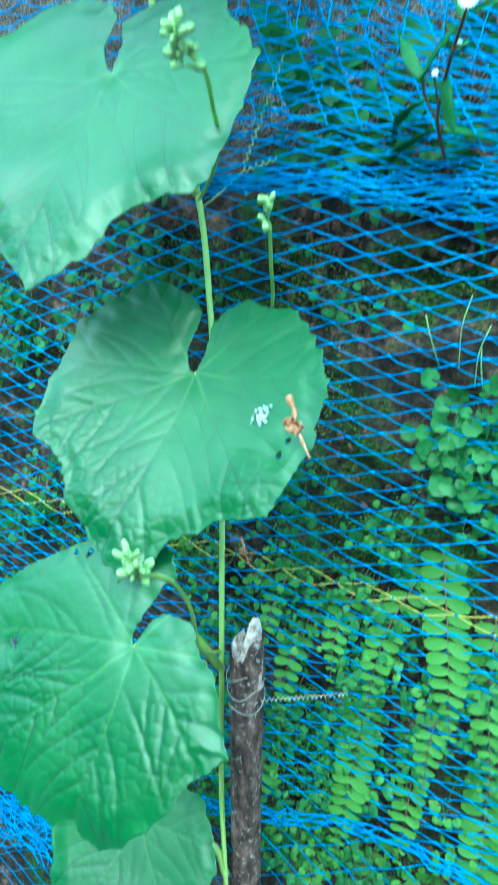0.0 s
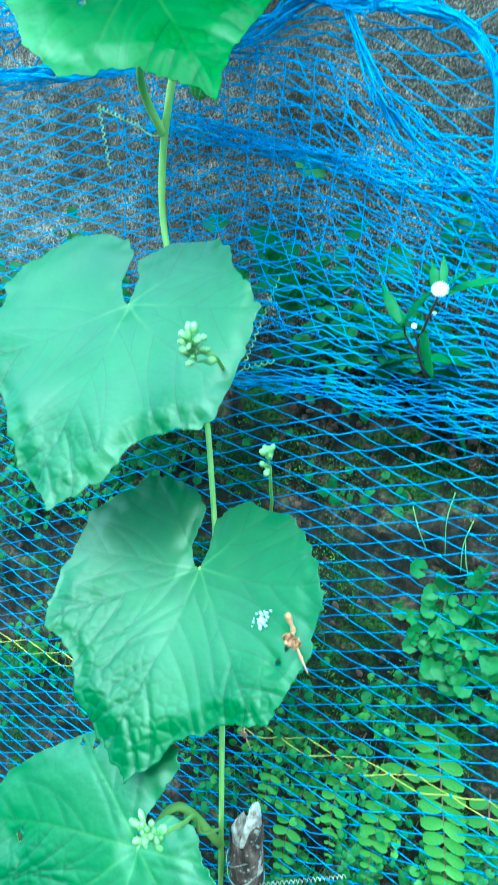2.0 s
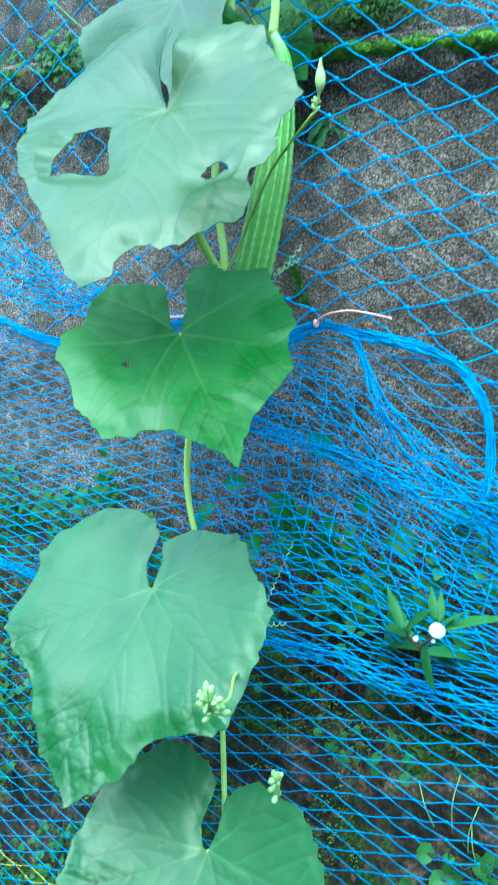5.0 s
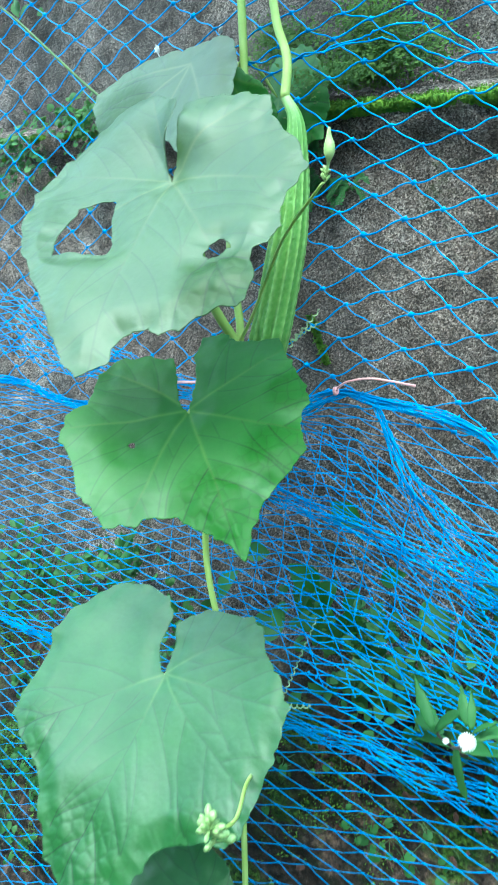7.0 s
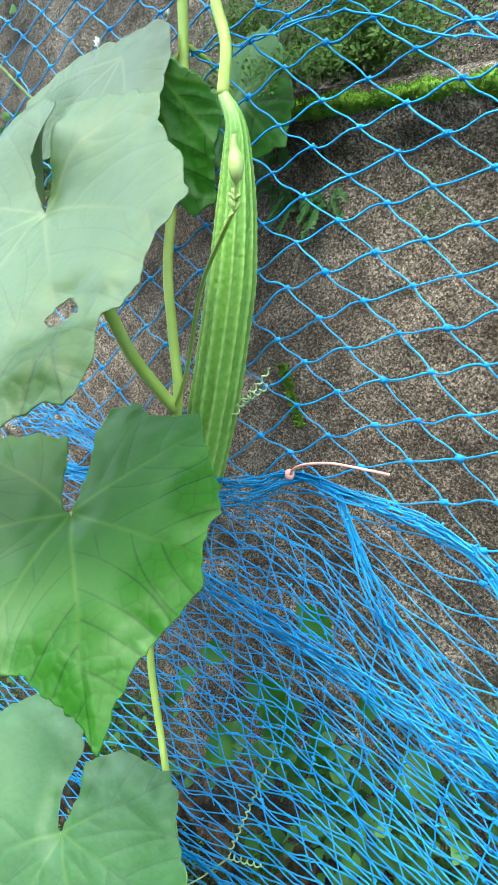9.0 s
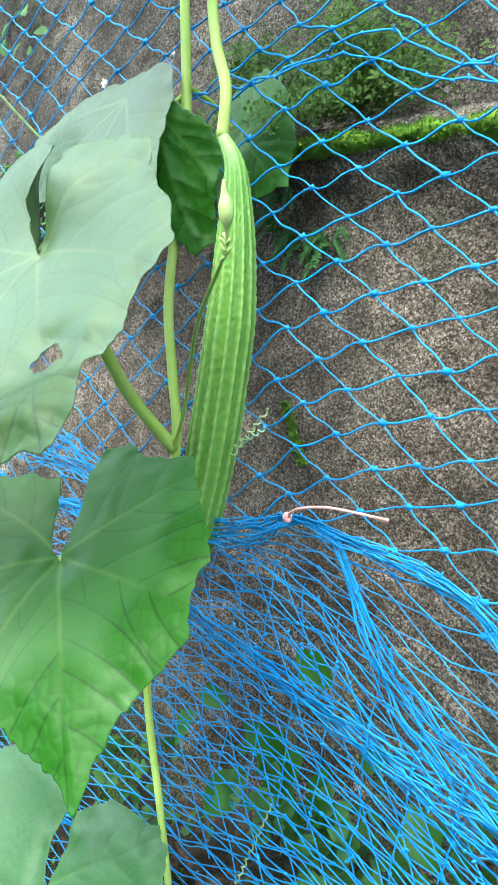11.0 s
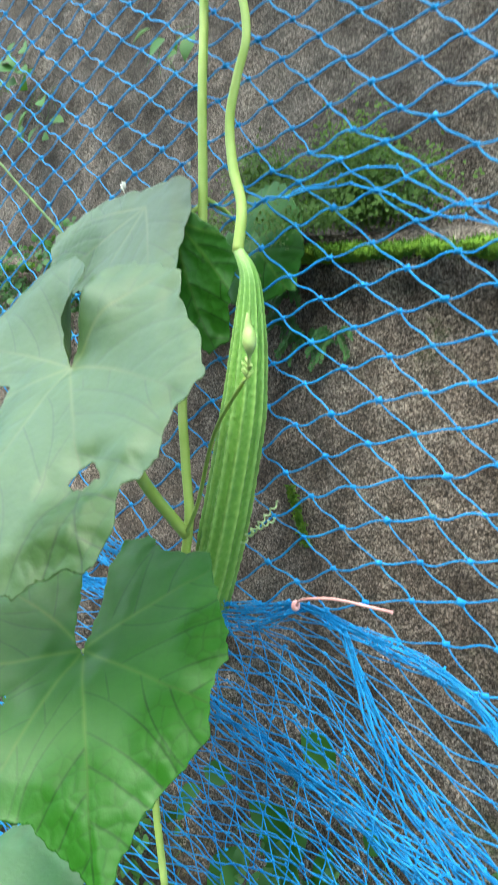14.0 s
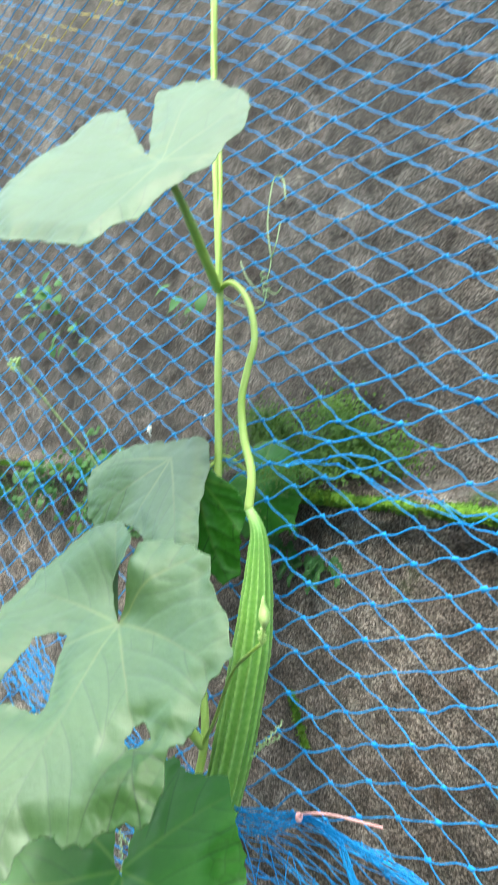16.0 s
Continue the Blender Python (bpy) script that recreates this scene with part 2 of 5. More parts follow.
M_PINK = speckled("pink_tie", (0.58, 0.29, 0.28), (0.70, 0.42, 0.40), 60, 0.45)
M_WHITE = speckled("white_twine", (0.42, 0.44, 0.42), (0.56, 0.57, 0.55), 90, 0.6)
M_PETAL = speckled("white_petal", (0.48, 0.50, 0.46), (0.66, 0.67, 0.64), 300, 0.6)
M_DRY = speckled("dried_flower", (0.26, 0.10, 0.035), (0.52, 0.30, 0.17), 130, 0.75)
M_WOOD = speckled("torn_wood", (0.16, 0.11, 0.09), (0.52, 0.46, 0.42), 150, 0.9)
M_RED_STALK = speckled("herb_stalk", (0.06, 0.03, 0.02), (0.12, 0.07, 0.035), 90, 0.6)
M_DROPPING = speckled("white_spatter", (0.30, 0.38, 0.35), (0.52, 0.58, 0.55), 300, 0.7)


# ---------------------------------------------------------------- building
def part(name, bm, material, parent=None, label="", smooth=True):
    me = bpy.data.meshes.new(name)
    if isinstance(bm, tuple):
        me.from_pydata(*bm)
    else:
        bm.to_mesh(me)
        bm.free()
    me.materials.append(material)
    if smooth:
        me.polygons.foreach_set("use_smooth", [True] * len(me.polygons))
    ob = new(name, me)
    ob.parent = parent
    return tagged(ob, label)


def stuff(ob):
    """Mark a part of pieces too small to count."""
    return tagged(ob, kind="stuff")


def thing(name, place, label, category, group="", kind=""):
    ob = new(name)
    ob.location = place
    ob.empty_display_size = 0.02
    return tagged(ob, label, category, group, kind)


def under(ob, parent):
    """Hang ob under parent without moving it."""
    ob.parent = parent
    off = Vector((0, 0, 0))
    p = parent
    while p is not None:
        off += p.location
        p = p.parent
    ob.matrix_parent_inverse = Matrix.Translation(-off)
    return ob


class Soup:
    """Vertices and faces of one mesh, collected piece by piece."""

    def __init__(self):
        self.v, self.f = [], []

    def add(self, verts, faces):
        k = len(self.v)
        self.v.extend(verts)
        self.f.extend([tuple(i + k for i in f) for f in faces])

    def tube(self, pts, radius, sides=6, cap=True):
        """A tube along pts; radius is a number or one for each point."""
        pts = [Vector(p) for p in pts]
        rad = radius if isinstance(radius, (list, tuple)) else [radius] * len(pts)
        verts, faces = [], []
        side = None
        for k, p in enumerate(pts):
            d = (pts[min(k + 1, len(pts) - 1)] - pts[max(k - 1, 0)]).normalized()
            if side is None:
                side = d.cross(Vector((0.13, 0.9, 0.4))).normalized()
            side = (side - d * side.dot(d)).normalized()
            up = d.cross(side)
            for s in range(sides):
                a = 2 * math.pi * s / sides
                verts.append(tuple(p + (side * math.cos(a) + up * math.sin(a)) * rad[k]))
            if k:
                for s in range(sides):
                    t = (s + 1) % sides
                    faces.append(((k - 1) * sides + s, (k - 1) * sides + t, k * sides + t, k * sides + s))
        if cap:
            faces.append(tuple(reversed(range(sides))))
            faces.append(tuple(range((len(pts) - 1) * sides, len(pts) * sides)))
        self.add(verts, faces)

    def mesh(self):
        return (self.v, [], self.f)


def spline(pts, n=8):
    """Catmull-Rom through pts, n steps a span."""
    p = [Vector(q) for q in pts]
    p = [2 * p[0] - p[1]] + p + [2 * p[-1] - p[-2]]
    out = []
    for k in range(1, len(p) - 2):
        for i in range(n):
            t = i / n
            out.append(0.5 * (2 * p[k] + (p[k + 1] - p[k - 1]) * t + (2 * p[k - 1] - 5 * p[k] + 4 * p[k + 1] - p[k + 2]) * t * t
                              + (3 * p[k] - p[k - 1] - 3 * p[k + 1] + p[k + 2]) * t ** 3))
    return out + [p[-2]]


def interp(x, xs, ys):
    return float(np.interp(x, xs, ys))


def smooth(a, b, x):
    t = min(1, max(0, (x - a) / (b - a)))
    return t * t * (3 - 2 * t)


def jitter(r):
    return Vector((random.uniform(-r, r), random.uniform(-r, r), random.uniform(-r, r)))


# ---------------------------------------------------------------- ground and wall
def build_ground():
    xs = [-60, -20, -6, -3, -1.5, -0.7, 0, 0.7, 1.5, 3, 6, 20, 60]
    ys = [-60, -20, -6, -3, -1.5, -0.5, 0.2, 0.5, 0.8, 1.5, 6, 20, 60]
    v = [(x, y, -0.4 + (0.02 * noise.noise(Vector((x, y, 3))) if abs(x) < 8 and abs(y) < 8 else 0)) for y in ys for x in xs]
    w = len(xs)
    f = [(j * w + i, j * w + i + 1, (j + 1) * w + i + 1, (j + 1) * w + i) for j in range(len(ys) - 1) for i in range(w - 1)]
    ob = part("ground", (v, [], f), M_GROUND)
    tagged(ob, "bare trodden earth with sparse green growth", "ground", kind="structure")


LEDGE_Z, LEDGE_SLOPE = 1.652, -0.185
WALL_Z = [-0.45, 0.0, 0.4, 0.7, 0.95, 1.035, 1.075, 1.20, 1.60, 1.622, 1.640, 1.664, 1.674, 1.69, 2.0, 3.6]
WALL_Y = [0.560, 0.600, 0.640, 0.680, 0.722, 0.735, 0.772, 0.768, 0.762, 0.758, 0.742, 0.738, 0.748, 0.805, 0.815, 0.86]


def ledge_z(x):
    return LEDGE_Z + LEDGE_SLOPE * (x + 0.16)


def wall_y(x, z):
    ze = z - (ledge_z(x) - LEDGE_Z) * smooth(1.15, 1.5, z)
    return interp(ze, WALL_Z, WALL_Y)


def build_wall():
    xs = list(np.concatenate([np.linspace(-7, -1.4, 9), np.linspace(-1.3, 0.25, 250), np.linspace(0.4, 5, 8)]))
    zs = list(np.concatenate([np.linspace(-0.45, 0.08, 12), np.linspace(0.1, 2.6, 400), np.linspace(2.65, 3.6, 10)]))
    v, earth, moss, upper, darkened = [], [], [], [], []
    for z in zs:
        for x in xs:
            ze = z - (ledge_z(x) - LEDGE_Z) * smooth(1.15, 1.5, z)
            e = 1 - smooth(1.02, 1.12, z + 0.05 * noise.noise(Vector((x * 9, 5, z * 9))))
            p = Vector((x, 0, z))
            d = 0.004 * noise.noise(p * 40) + 0.0022 * noise.noise(p * 130) + 0.006 * noise.noise(p * 7)
            d += e * (0.016 * noise.noise(p * 14) + 0.010 * noise.noise(p * 34))
            edge = math.exp(-((ze - 1.645) / 0.022) ** 2)
            d += edge * 0.010 * noise.noise(p * 30)
            v.append((x, wall_y(x, z) - d, z))
            earth.append(e)
            darkened.append(smooth(-0.20, -0.04, p.x + 0.16 * noise.noise(Vector((p.x * 9, 3, p.z * 5)))) * (1 - smooth(1.56, 1.68, p.z)))
            upper.append(smooth(1.655, 1.680, ze + 0.03 * noise.noise(p * 12)))
            moss.append(max(math.exp(-((ze - 1.668) / 0.020) ** 2), 0.45 * math.exp(-((ze - 1.60) / 0.03) ** 2), 0.35 * (1 - smooth(1.1, 1.45, z))))
    w = len(xs)
    f = [(j * w + i, j * w + i + 1, (j + 1) * w + i + 1, (j + 1) * w + i) for j in range(len(zs) - 1) for i in range(w - 1)]
    # back and top, so that the wall has its thickness
    k = len(v)
    v += [(-7, 1.3, -0.45), (5, 1.3, -0.45), (5, 1.3, 3.6), (-7, 1.3, 3.6)]
    h = len(zs)
    f += [(k + 1, k, k + 3, k + 2), ((h - 1) * w, h * w - 1, k + 2, k + 3)]
    ob = part("wall_north", (v, [], f), M_WALL)
    for name, vals in (("earth", earth), ("moss", moss), ("upper", upper), ("darkened", darkened)):
        a = ob.data.attributes.new(name, 'FLOAT', 'POINT')
        a.data.foreach_set("value", vals + [0.0] * 4)
    tagged(ob, "weathered grey-brown concrete retaining wall over dark mossy earth", "wall", kind="structure")


def build_light_wall():
    """An unseen plain wall, added behind the camera to block low sky and bounce light."""
    bm = bmesh.new()
    bmesh.ops.create_cube(bm, size=1)
    for v in bm.verts:
        v.co = Vector((v.co.x * 14, v.co.y * 0.25 - 3.2, (v.co.z + 0.5) * 4.2 - 0.45))
    ob = part("unseen_light_wall", bm, speckled("plain_bounce_surface", (0.40, 0.39, 0.36), (0.54, 0.53, 0.50), 6, 0.9), None, smooth=False)
    tagged(ob, "unseen plain wall added behind the camera to block and bounce light", "wall", kind="structure")


build_ground()
build_wall()
build_light_wall()


def blade_tufts(name, spots, length, label, material, width=0.0012):
    """Many short upright blades, one mesh."""
    s = Soup()
    for p, n in spots:
        p = Vector(p)
        d = (Vector(n) + jitter(0.6)).normalized() * length * random.uniform(0.5, 1.2)
        side = d.cross(jitter(1)).normalized() * width
        s.add([tuple(p - side), tuple(p + side), tuple(p + d)], [(0, 1, 2)])
    ob = part(name, s.mesh(), material, smooth=False)
    return tagged(ob, label, "moss", kind="stuff")


def build_moss():
    v, f, spots = [], [], []
    count, around = 1000, 22
    for k in range(count):
        x = -1.05 + 1.2 * k / (count - 1)
        thick = 0.85 + 0.22 * noise.noise(Vector((x * 9, 4, 1))) + 0.25 * noise.noise(Vector((x * 45, 4, 1)))
        if -0.53 < x < -0.35:
            thick *= 0.35
        elif x < -0.53:
            thick *= 0.55 + 0.4 * noise.noise(Vector((x * 22, 8, 1)))
        z0 = ledge_z(x) + 0.004
        y0 = wall_y(x, z0) + 0.009
        for s in range(around):
            a = 2 * math.pi * s / around
            q = Vector((x * 260, math.cos(a) * 3.2, math.sin(a) * 3.2))
            r = thick * (1 + 0.22 * noise.noise(q) + 0.12 * noise.noise(q * 2.3))
            p = (x, y0 - 0.020 * r * math.cos(a), z0 + 0.0095 * r * math.sin(a))
            v.append(p)
            if k:
                t = (s + 1) % around
                f.append(((k - 1) * around + s, (k - 1) * around + t, k * around + t, k * around + s))
            if math.cos(a) > -0.3 and math.sin(a) > -0.8:
                for _ in range(2):
                    spots.append((Vector(p) + jitter(0.0012), (0, -math.cos(a), math.sin(a) + 0.4)))
    ob = part("ledge_moss", (v, [], f), M_MOSS)
    tagged(ob, "bright green moss cushion along the concrete ledge", "moss", kind="stuff")
    blade_tufts("ledge_moss", spots, 0.0024, "short moss tips along the concrete ledge", M_MOSS, 0.0007)
    spots = []
    for _ in range(42000):
        x, z = random.uniform(-0.95, 0.12), random.uniform(0.55, 1.06)
        if noise.noise(Vector((x * 11, 7, z * 11))) + 0.5 * noise.noise(Vector((x * 45, 7, z * 45))) < 0.16:
            continue
        spots.append(((x, wall_y(x, z) - 0.006, z), (0, -1, 0.6)))
    blade_tufts("wall_moss", spots, 0.0045, "thin dark green moss on damp earth wall", M_MOSS)
    spots = []
    for _ in range(900):
        t = random.random()
        x, z = -0.299 + 0.018 * t + random.gauss(0, 0.0028), 1.472 - 0.055 * t
        spots.append(((x, wall_y(x, z) - 0.003, z), (0, -1, 0.4)))
    blade_tufts("crack_moss", spots, 0.004, "narrow streak of moss in a wall crack", M_MOSS)


build_moss()

# ---------------------------------------------------------------- the net
def net_y(z):
    return interp(z, [-0.4, 0, 0.4, 0.66, 0.9, 1.2, 1.4, 1.7, 2.1, 3.0], [0.46, 0.52, 0.57, 0.605, 0.655, 0.685, 0.685, 0.68, 0.70, 0.72])


ROPE = ([-1.3, -0.716, -0.606, -0.42, -0.25, -0.225, -0.147, -0.093, -0.03, 0.4], [1.46, 1.417, 1.39, 1.372, 1.381, 1.388, 1.371, 1.348, 1.335, 1.30])
BAND = ([-1.3, -0.60, -0.36, -0.28, -0.22, -0.182, -0.147, -0.092, -0.03, 0.4], [1.43, 1.372, 1.364, 1.354, 1.336, 1.314, 1.284, 1.244, 1.215, 1.10])
FOLD = ([-1.3, -0.5, -0.284, -0.203, -0.142, -0.044, 0.4], [1.10, 1.058, 1.053, 1.049, 1.039, 1.030, 1.00])
ROWS_AT = [0, 66, 86, 96, 136, 142, 181, 210, 248]
YELLOW_ROW = 181
STEP = 0.0306


def net_point(i, j):
    """Knot i, j of the net as it hangs; rows tilt and close up where it is gathered."""
    x = -1.32 + STEP * i - 0.0047 * min(max(j - 36, 0), 50)
    tilt = -0.20 * (x + 0.2) - 0.16 * max(0, x + 0.34)
    heights = [2.86 + tilt * 1.6, 1.735 + tilt, interp(x, *ROPE), interp(x, *BAND), interp(x, *FOLD) + 0.020, interp(x, *FOLD) - 0.010,
               0.668, 0.395, -0.38]
    z = interp(j, ROWS_AT, heights)
    # a pulled seam where the upper net closes up
    seam = 1.715 + 0.10 * (x + 0.2)
    pull = math.exp(-((z - seam) / 0.035) ** 2) * smooth(-0.42, -0.30, x)
    z += (seam - z) * 0.45 * pull
    p = Vector((x, 0, z))
    slack = 0.006 * noise.noise(Vector((i * 0.13, j * 0.10, 2))) + 0.003 * noise.noise(Vector((i * 0.5, j * 0.4, 9)))
    x += 0.010 * noise.noise(Vector((i * 0.17, j * 0.11, 5))) + 0.003 * noise.noise(Vector((i * 0.9, j * 0.8, 6)))
    z += 0.0035 * noise.noise(Vector((i * 0.8, j * 0.7, 8))) * (1 if j < 86 or j > 144 else 0.5) * (1 if j < 100 else 0.7)
    return Vector((x, net_y(z) - slack - 0.010 * pull, z))


def build_net():
    net = thing("garden_net", (-0.4, 0.6, -0.38), "blue knotted nylon garden net hung over the wall, gathered in folds", "net")
    cols, rows = 62, ROWS_AT[-1]
    pts = {(i, j): net_point(i, j) for j in range(rows + 1) for i in range(cols) if (i + j) % 2 == 0}
    blue, yellow, knots = Soup(), Soup(), Soup()
    for (i, j), p in pts.items():
        for di in (-1, 1):
            q = pts.get((i + di, j + 1))
            if q is None:
                continue
            d = q - p
            bow = Vector((0, 0, -0.025)) * d.length * (1 if abs(d.z) < abs(d.x) else 0.3) + jitter(0.0012)
            kink = (0.045 if j < 88 else 0.015) * d.length * random.uniform(0.2, 1.3) * di
            steps = 6 if j < 88 and i > 10 else 3
            line = [p + d * (k / steps) + bow * math.sin(math.pi * k / steps) - Vector((0, 0, kink * math.sin(2 * math.pi * k / steps))) for k in range(steps + 1)]
            r = (0.00076 if j < 88 else 0.00065 if j < 150 else 0.00053) * random.uniform(0.85, 1.15)
            target = yellow if j in (YELLOW_ROW - 1, YELLOW_ROW) or j in (28, 29) else blue
            target.tube(line, r, 4, cap=False)
        if 20 < j < 215 and i > 8:
            r = (0.0032 if j < 88 else 0.0026) * random.uniform(0.8, 1.2) * (0.68 if 88 < j < 150 else 0.75 if j >= 150 else 1)
            a = random.uniform(0, 3)
            c, s = math.cos(a) * r, math.sin(a) * r
            knots.add([(p.x - c * 1.4, p.y, p.z - s * 0.7), (p.x + c * 1.4, p.y, p.z + s * 0.7), (p.x + s, p.y, p.z - c), (p.x - s, p.y, p.z + c),
                       (p.x, p.y - r, p.z), (p.x, p.y + r, p.z)],
                      [(0, 2, 4), (2, 1, 4), (1, 3, 4), (3, 0, 4), (2, 0, 5), (1, 2, 5), (3, 1, 5), (0, 3, 5)])
    stuff(under(part("mesh", blue.mesh(), M_NET), net))
    stuff(under(part("knotwork", knots.mesh(), M_NET), net))
    stuff(under(part("border", yellow.mesh(), M_YELLOW, None, "yellow twine row woven into the net"), net))

    # a second slack layer, its twines hanging steeply across the first
    s = Soup()
    for lean, first, gap, count in ((0.125, -0.47, 0.034, 15), (-0.03, -0.42, 0.030, 17)):
        for i in range(count):
            line = []
            for j in range(24):
                t = j / 23
                x = first + gap * i + lean * t + 0.003 * noise.noise(Vector((i * 1.3, j * 0.35, 31 + lean)))
                top, low = interp(x, *BAND) + 0.012, interp(x, *FOLD) + 0.004
                z = top + (low - top) * t * (0.85 if lean > 0 else 0.6)
                line.append(Vector((x, net_y(z) - 0.012 - 0.006 * noise.noise(Vector((i * 0.6, j * 0.2, 35))), z)))
            s.tube(spline(line, 2), 0.00052, 4, cap=False)
    for j in range(15):
        line = []
        for i in range(22):
            t = (j + 0.5) / 15
            x = -0.47 + 0.0265 * i + 0.125 * t
            top, low = interp(x, *BAND) + 0.012, interp(x, *FOLD) + 0.004
            z = top + (low - top) * t + 0.007 * noise.noise(Vector((i * 0.8, j * 0.9, 33))) + 0.004 * (-1) ** i
            line.append(Vector((x, net_y(z) - 0.013, z)))
        s.tube(spline(line, 3), 0.00052, 4, cap=False)
    for p in random.sample(range(0, len(s.v), 4), 400):
        q = Vector(s.v[p])
        s.tube([q + jitter(0.002), q, q + jitter(0.002)], [0.0006, 0.0012, 0.0006], 5)
    stuff(under(part("slack_layer", s.mesh(), M_NET), net))

    def bundle(name, path, count, spread, radius=0.00072):
        """Gathered twines that run side by side along a path; spread: the half-width at each point."""
        fine = spline([(x, 0, z) for x, z in path], 12)
        reach = [0.0]
        for a, b in zip(fine, fine[1:]):
            reach.append(reach[-1] + (b - a).length)
        along = np.linspace(0, len(path) - 1, len(fine))
        knots_at = max(4, round(reach[-1] / 0.019))
        nodes = {}
        for m in range(knots_at + 1):
            for k in range(count):
                if (k + m) % 2:
                    continue
                t = reach[-1] * min(1, max(0, (m + random.uniform(-0.25, 0.25)) / knots_at))
                c = Vector((interp(t, reach, [p.x for p in fine]), 0, interp(t, reach, [p.z for p in fine])))
                e = Vector((interp(t + 0.004, reach, [p.x for p in fine]), 0, interp(t + 0.004, reach, [p.z for p in fine])))
                d = (e - c).normalized() if (e - c).length > 1e-6 else Vector((1, 0, 0))
                w = interp(interp(t, reach, along), range(len(spread)), spread)
                o = ((k + 0.5) / count * 2 - 1 + random.uniform(-1.6, 1.6) / count) * w
                dep = noise.noise(Vector((k * 0.7, m * 0.4, count))) * min(w, 0.008)
                nodes[k, m] = Vector((c.x - d.z * o, net_y(c.z) - 0.012 + dep, c.z + d.x * o))
        s = Soup()
        for (k, m), p in nodes.items():
            for dk in (-1, 1):
                q = nodes.get((min(max(k + dk, 0), count - 1), m + 1)) or nodes.get((k + dk, m + 1)) or nodes.get((k, m + 1))
                if q is not None:
                    d = q - p
                    s.tube([p, p + d * 0.3 + jitter(0.0007), p + d * 0.7 + jitter(0.0007), q], radius, 4, cap=False)
            r = random.uniform(0.0008, 0.0014)
            s.tube([p + jitter(0.0022), p, p + jitter(0.0022)], [r * 0.6, r, r * 0.6], 5)
        return stuff(under(part(name, s.mesh(), M_NET), net))

    bundle("gathered_rope", [(-1.2, 1.45), (-0.9, 1.43), (-0.716, 1.421), (-0.606, 1.388), (-0.42, 1.370), (-0.28, 1.372), (-0.221, 1.387),
                             (-0.19, 1.379), (-0.147, 1.369), (-0.110, 1.358), (-0.088, 1.346), (-0.069, 1.326), (-0.058, 1.297), (-0.055, 1.262), (-0.058, 1.225)],
           14, [0.009, 0.009, 0.005, 0.005, 0.012, 0.013, 0.003, 0.005, 0.006, 0.0055, 0.0045, 0.0045, 0.004, 0.004, 0.005])
    bundle("fold", [(-0.185, 1.378), (-0.174, 1.350), (-0.164, 1.325), (-0.150, 1.299), (-0.125, 1.271), (-0.100, 1.250), (-0.060, 1.225), (0.0, 1.195), (0.2, 1.13)],
           12, [0.003, 0.004, 0.006, 0.010, 0.015, 0.019, 0.028, 0.036, 0.036])
    bundle("fold", [(-0.40, 1.318), (-0.304, 1.287), (-0.245, 1.270), (-0.194, 1.254), (-0.149, 1.239), (-0.11, 1.226), (-0.02, 1.195), (0.1, 1.15)],
           12, [0.014, 0.012, 0.009, 0.009, 0.011, 0.015, 0.026, 0.03])
    bundle("fold", [(-0.9, 1.10), (-0.6, 1.065), (-0.40, 1.055), (-0.284, 1.051), (-0.203, 1.049), (-0.142, 1.039), (-0.044, 1.030), (0.1, 1.015)],
           9, [0.008, 0.007, 0.006, 0.008, 0.012, 0.016, 0.020, 0.022])
    bundle("fold", [(-0.95, 1.53), (-0.72, 1.50), (-0.62, 1.46), (-0.52, 1.43), (-0.42, 1.40), (-0.30, 1.385)],
           20, [0.05, 0.045, 0.035, 0.022, 0.014, 0.008])
    # the seam where the upper net is doubled over
    bundle("seam", [(-0.33, 1.715), (-0.272, 1.702), (-0.213, 1.695), (-0.170, 1.689), (-0.152, 1.683), (-0.128, 1.668), (-0.09, 1.645), (0.06, 1.58)],
           2, [0.006, 0.004, 0.0025, 0.0018, 0.002, 0.002, 0.004, 0.006], 0.0007)
    bundle("seam", [(-0.226, 1.696), (-0.19, 1.694), (-0.172, 1.694), (-0.156, 1.697), (-0.135, 1.690), (-0.118, 1.676), (-0.09, 1.656), (-0.06, 1.640), (0.05, 1.60)],
           2, [0.003, 0.0018, 0.0014, 0.0014, 0.0014, 0.0018, 0.0018, 0.003, 0.005], 0.0007)
    bundle("bottom_rope", [(-0.9, 0.20), (-0.5, 0.27), (-0.25, 0.35), (-0.133, 0.393), (-0.057, 0.397), (0.013, 0.386), (0.2, 0.36)],
           8, [0.02, 0.018, 0.014, 0.012, 0.012, 0.014, 0.016])
    # left fluff of loose net at the foot
    s = Soup()
    for k in range(240):
        a = Vector((random.uniform(-0.80, -0.36), 0.50, random.uniform(0.10, 0.33)))
        line = [a + Vector((0.03 * m * math.cos(k), -0.01 * random.random(), 0.016 * m * math.sin(k * 1.7))) + jitter(0.008) for m in range(5)]
        s.tube(spline(line, 4), 0.0009, 4, cap=False)
    stuff(under(part("loose_twine", s.mesh(), M_NET), net))


build_net()


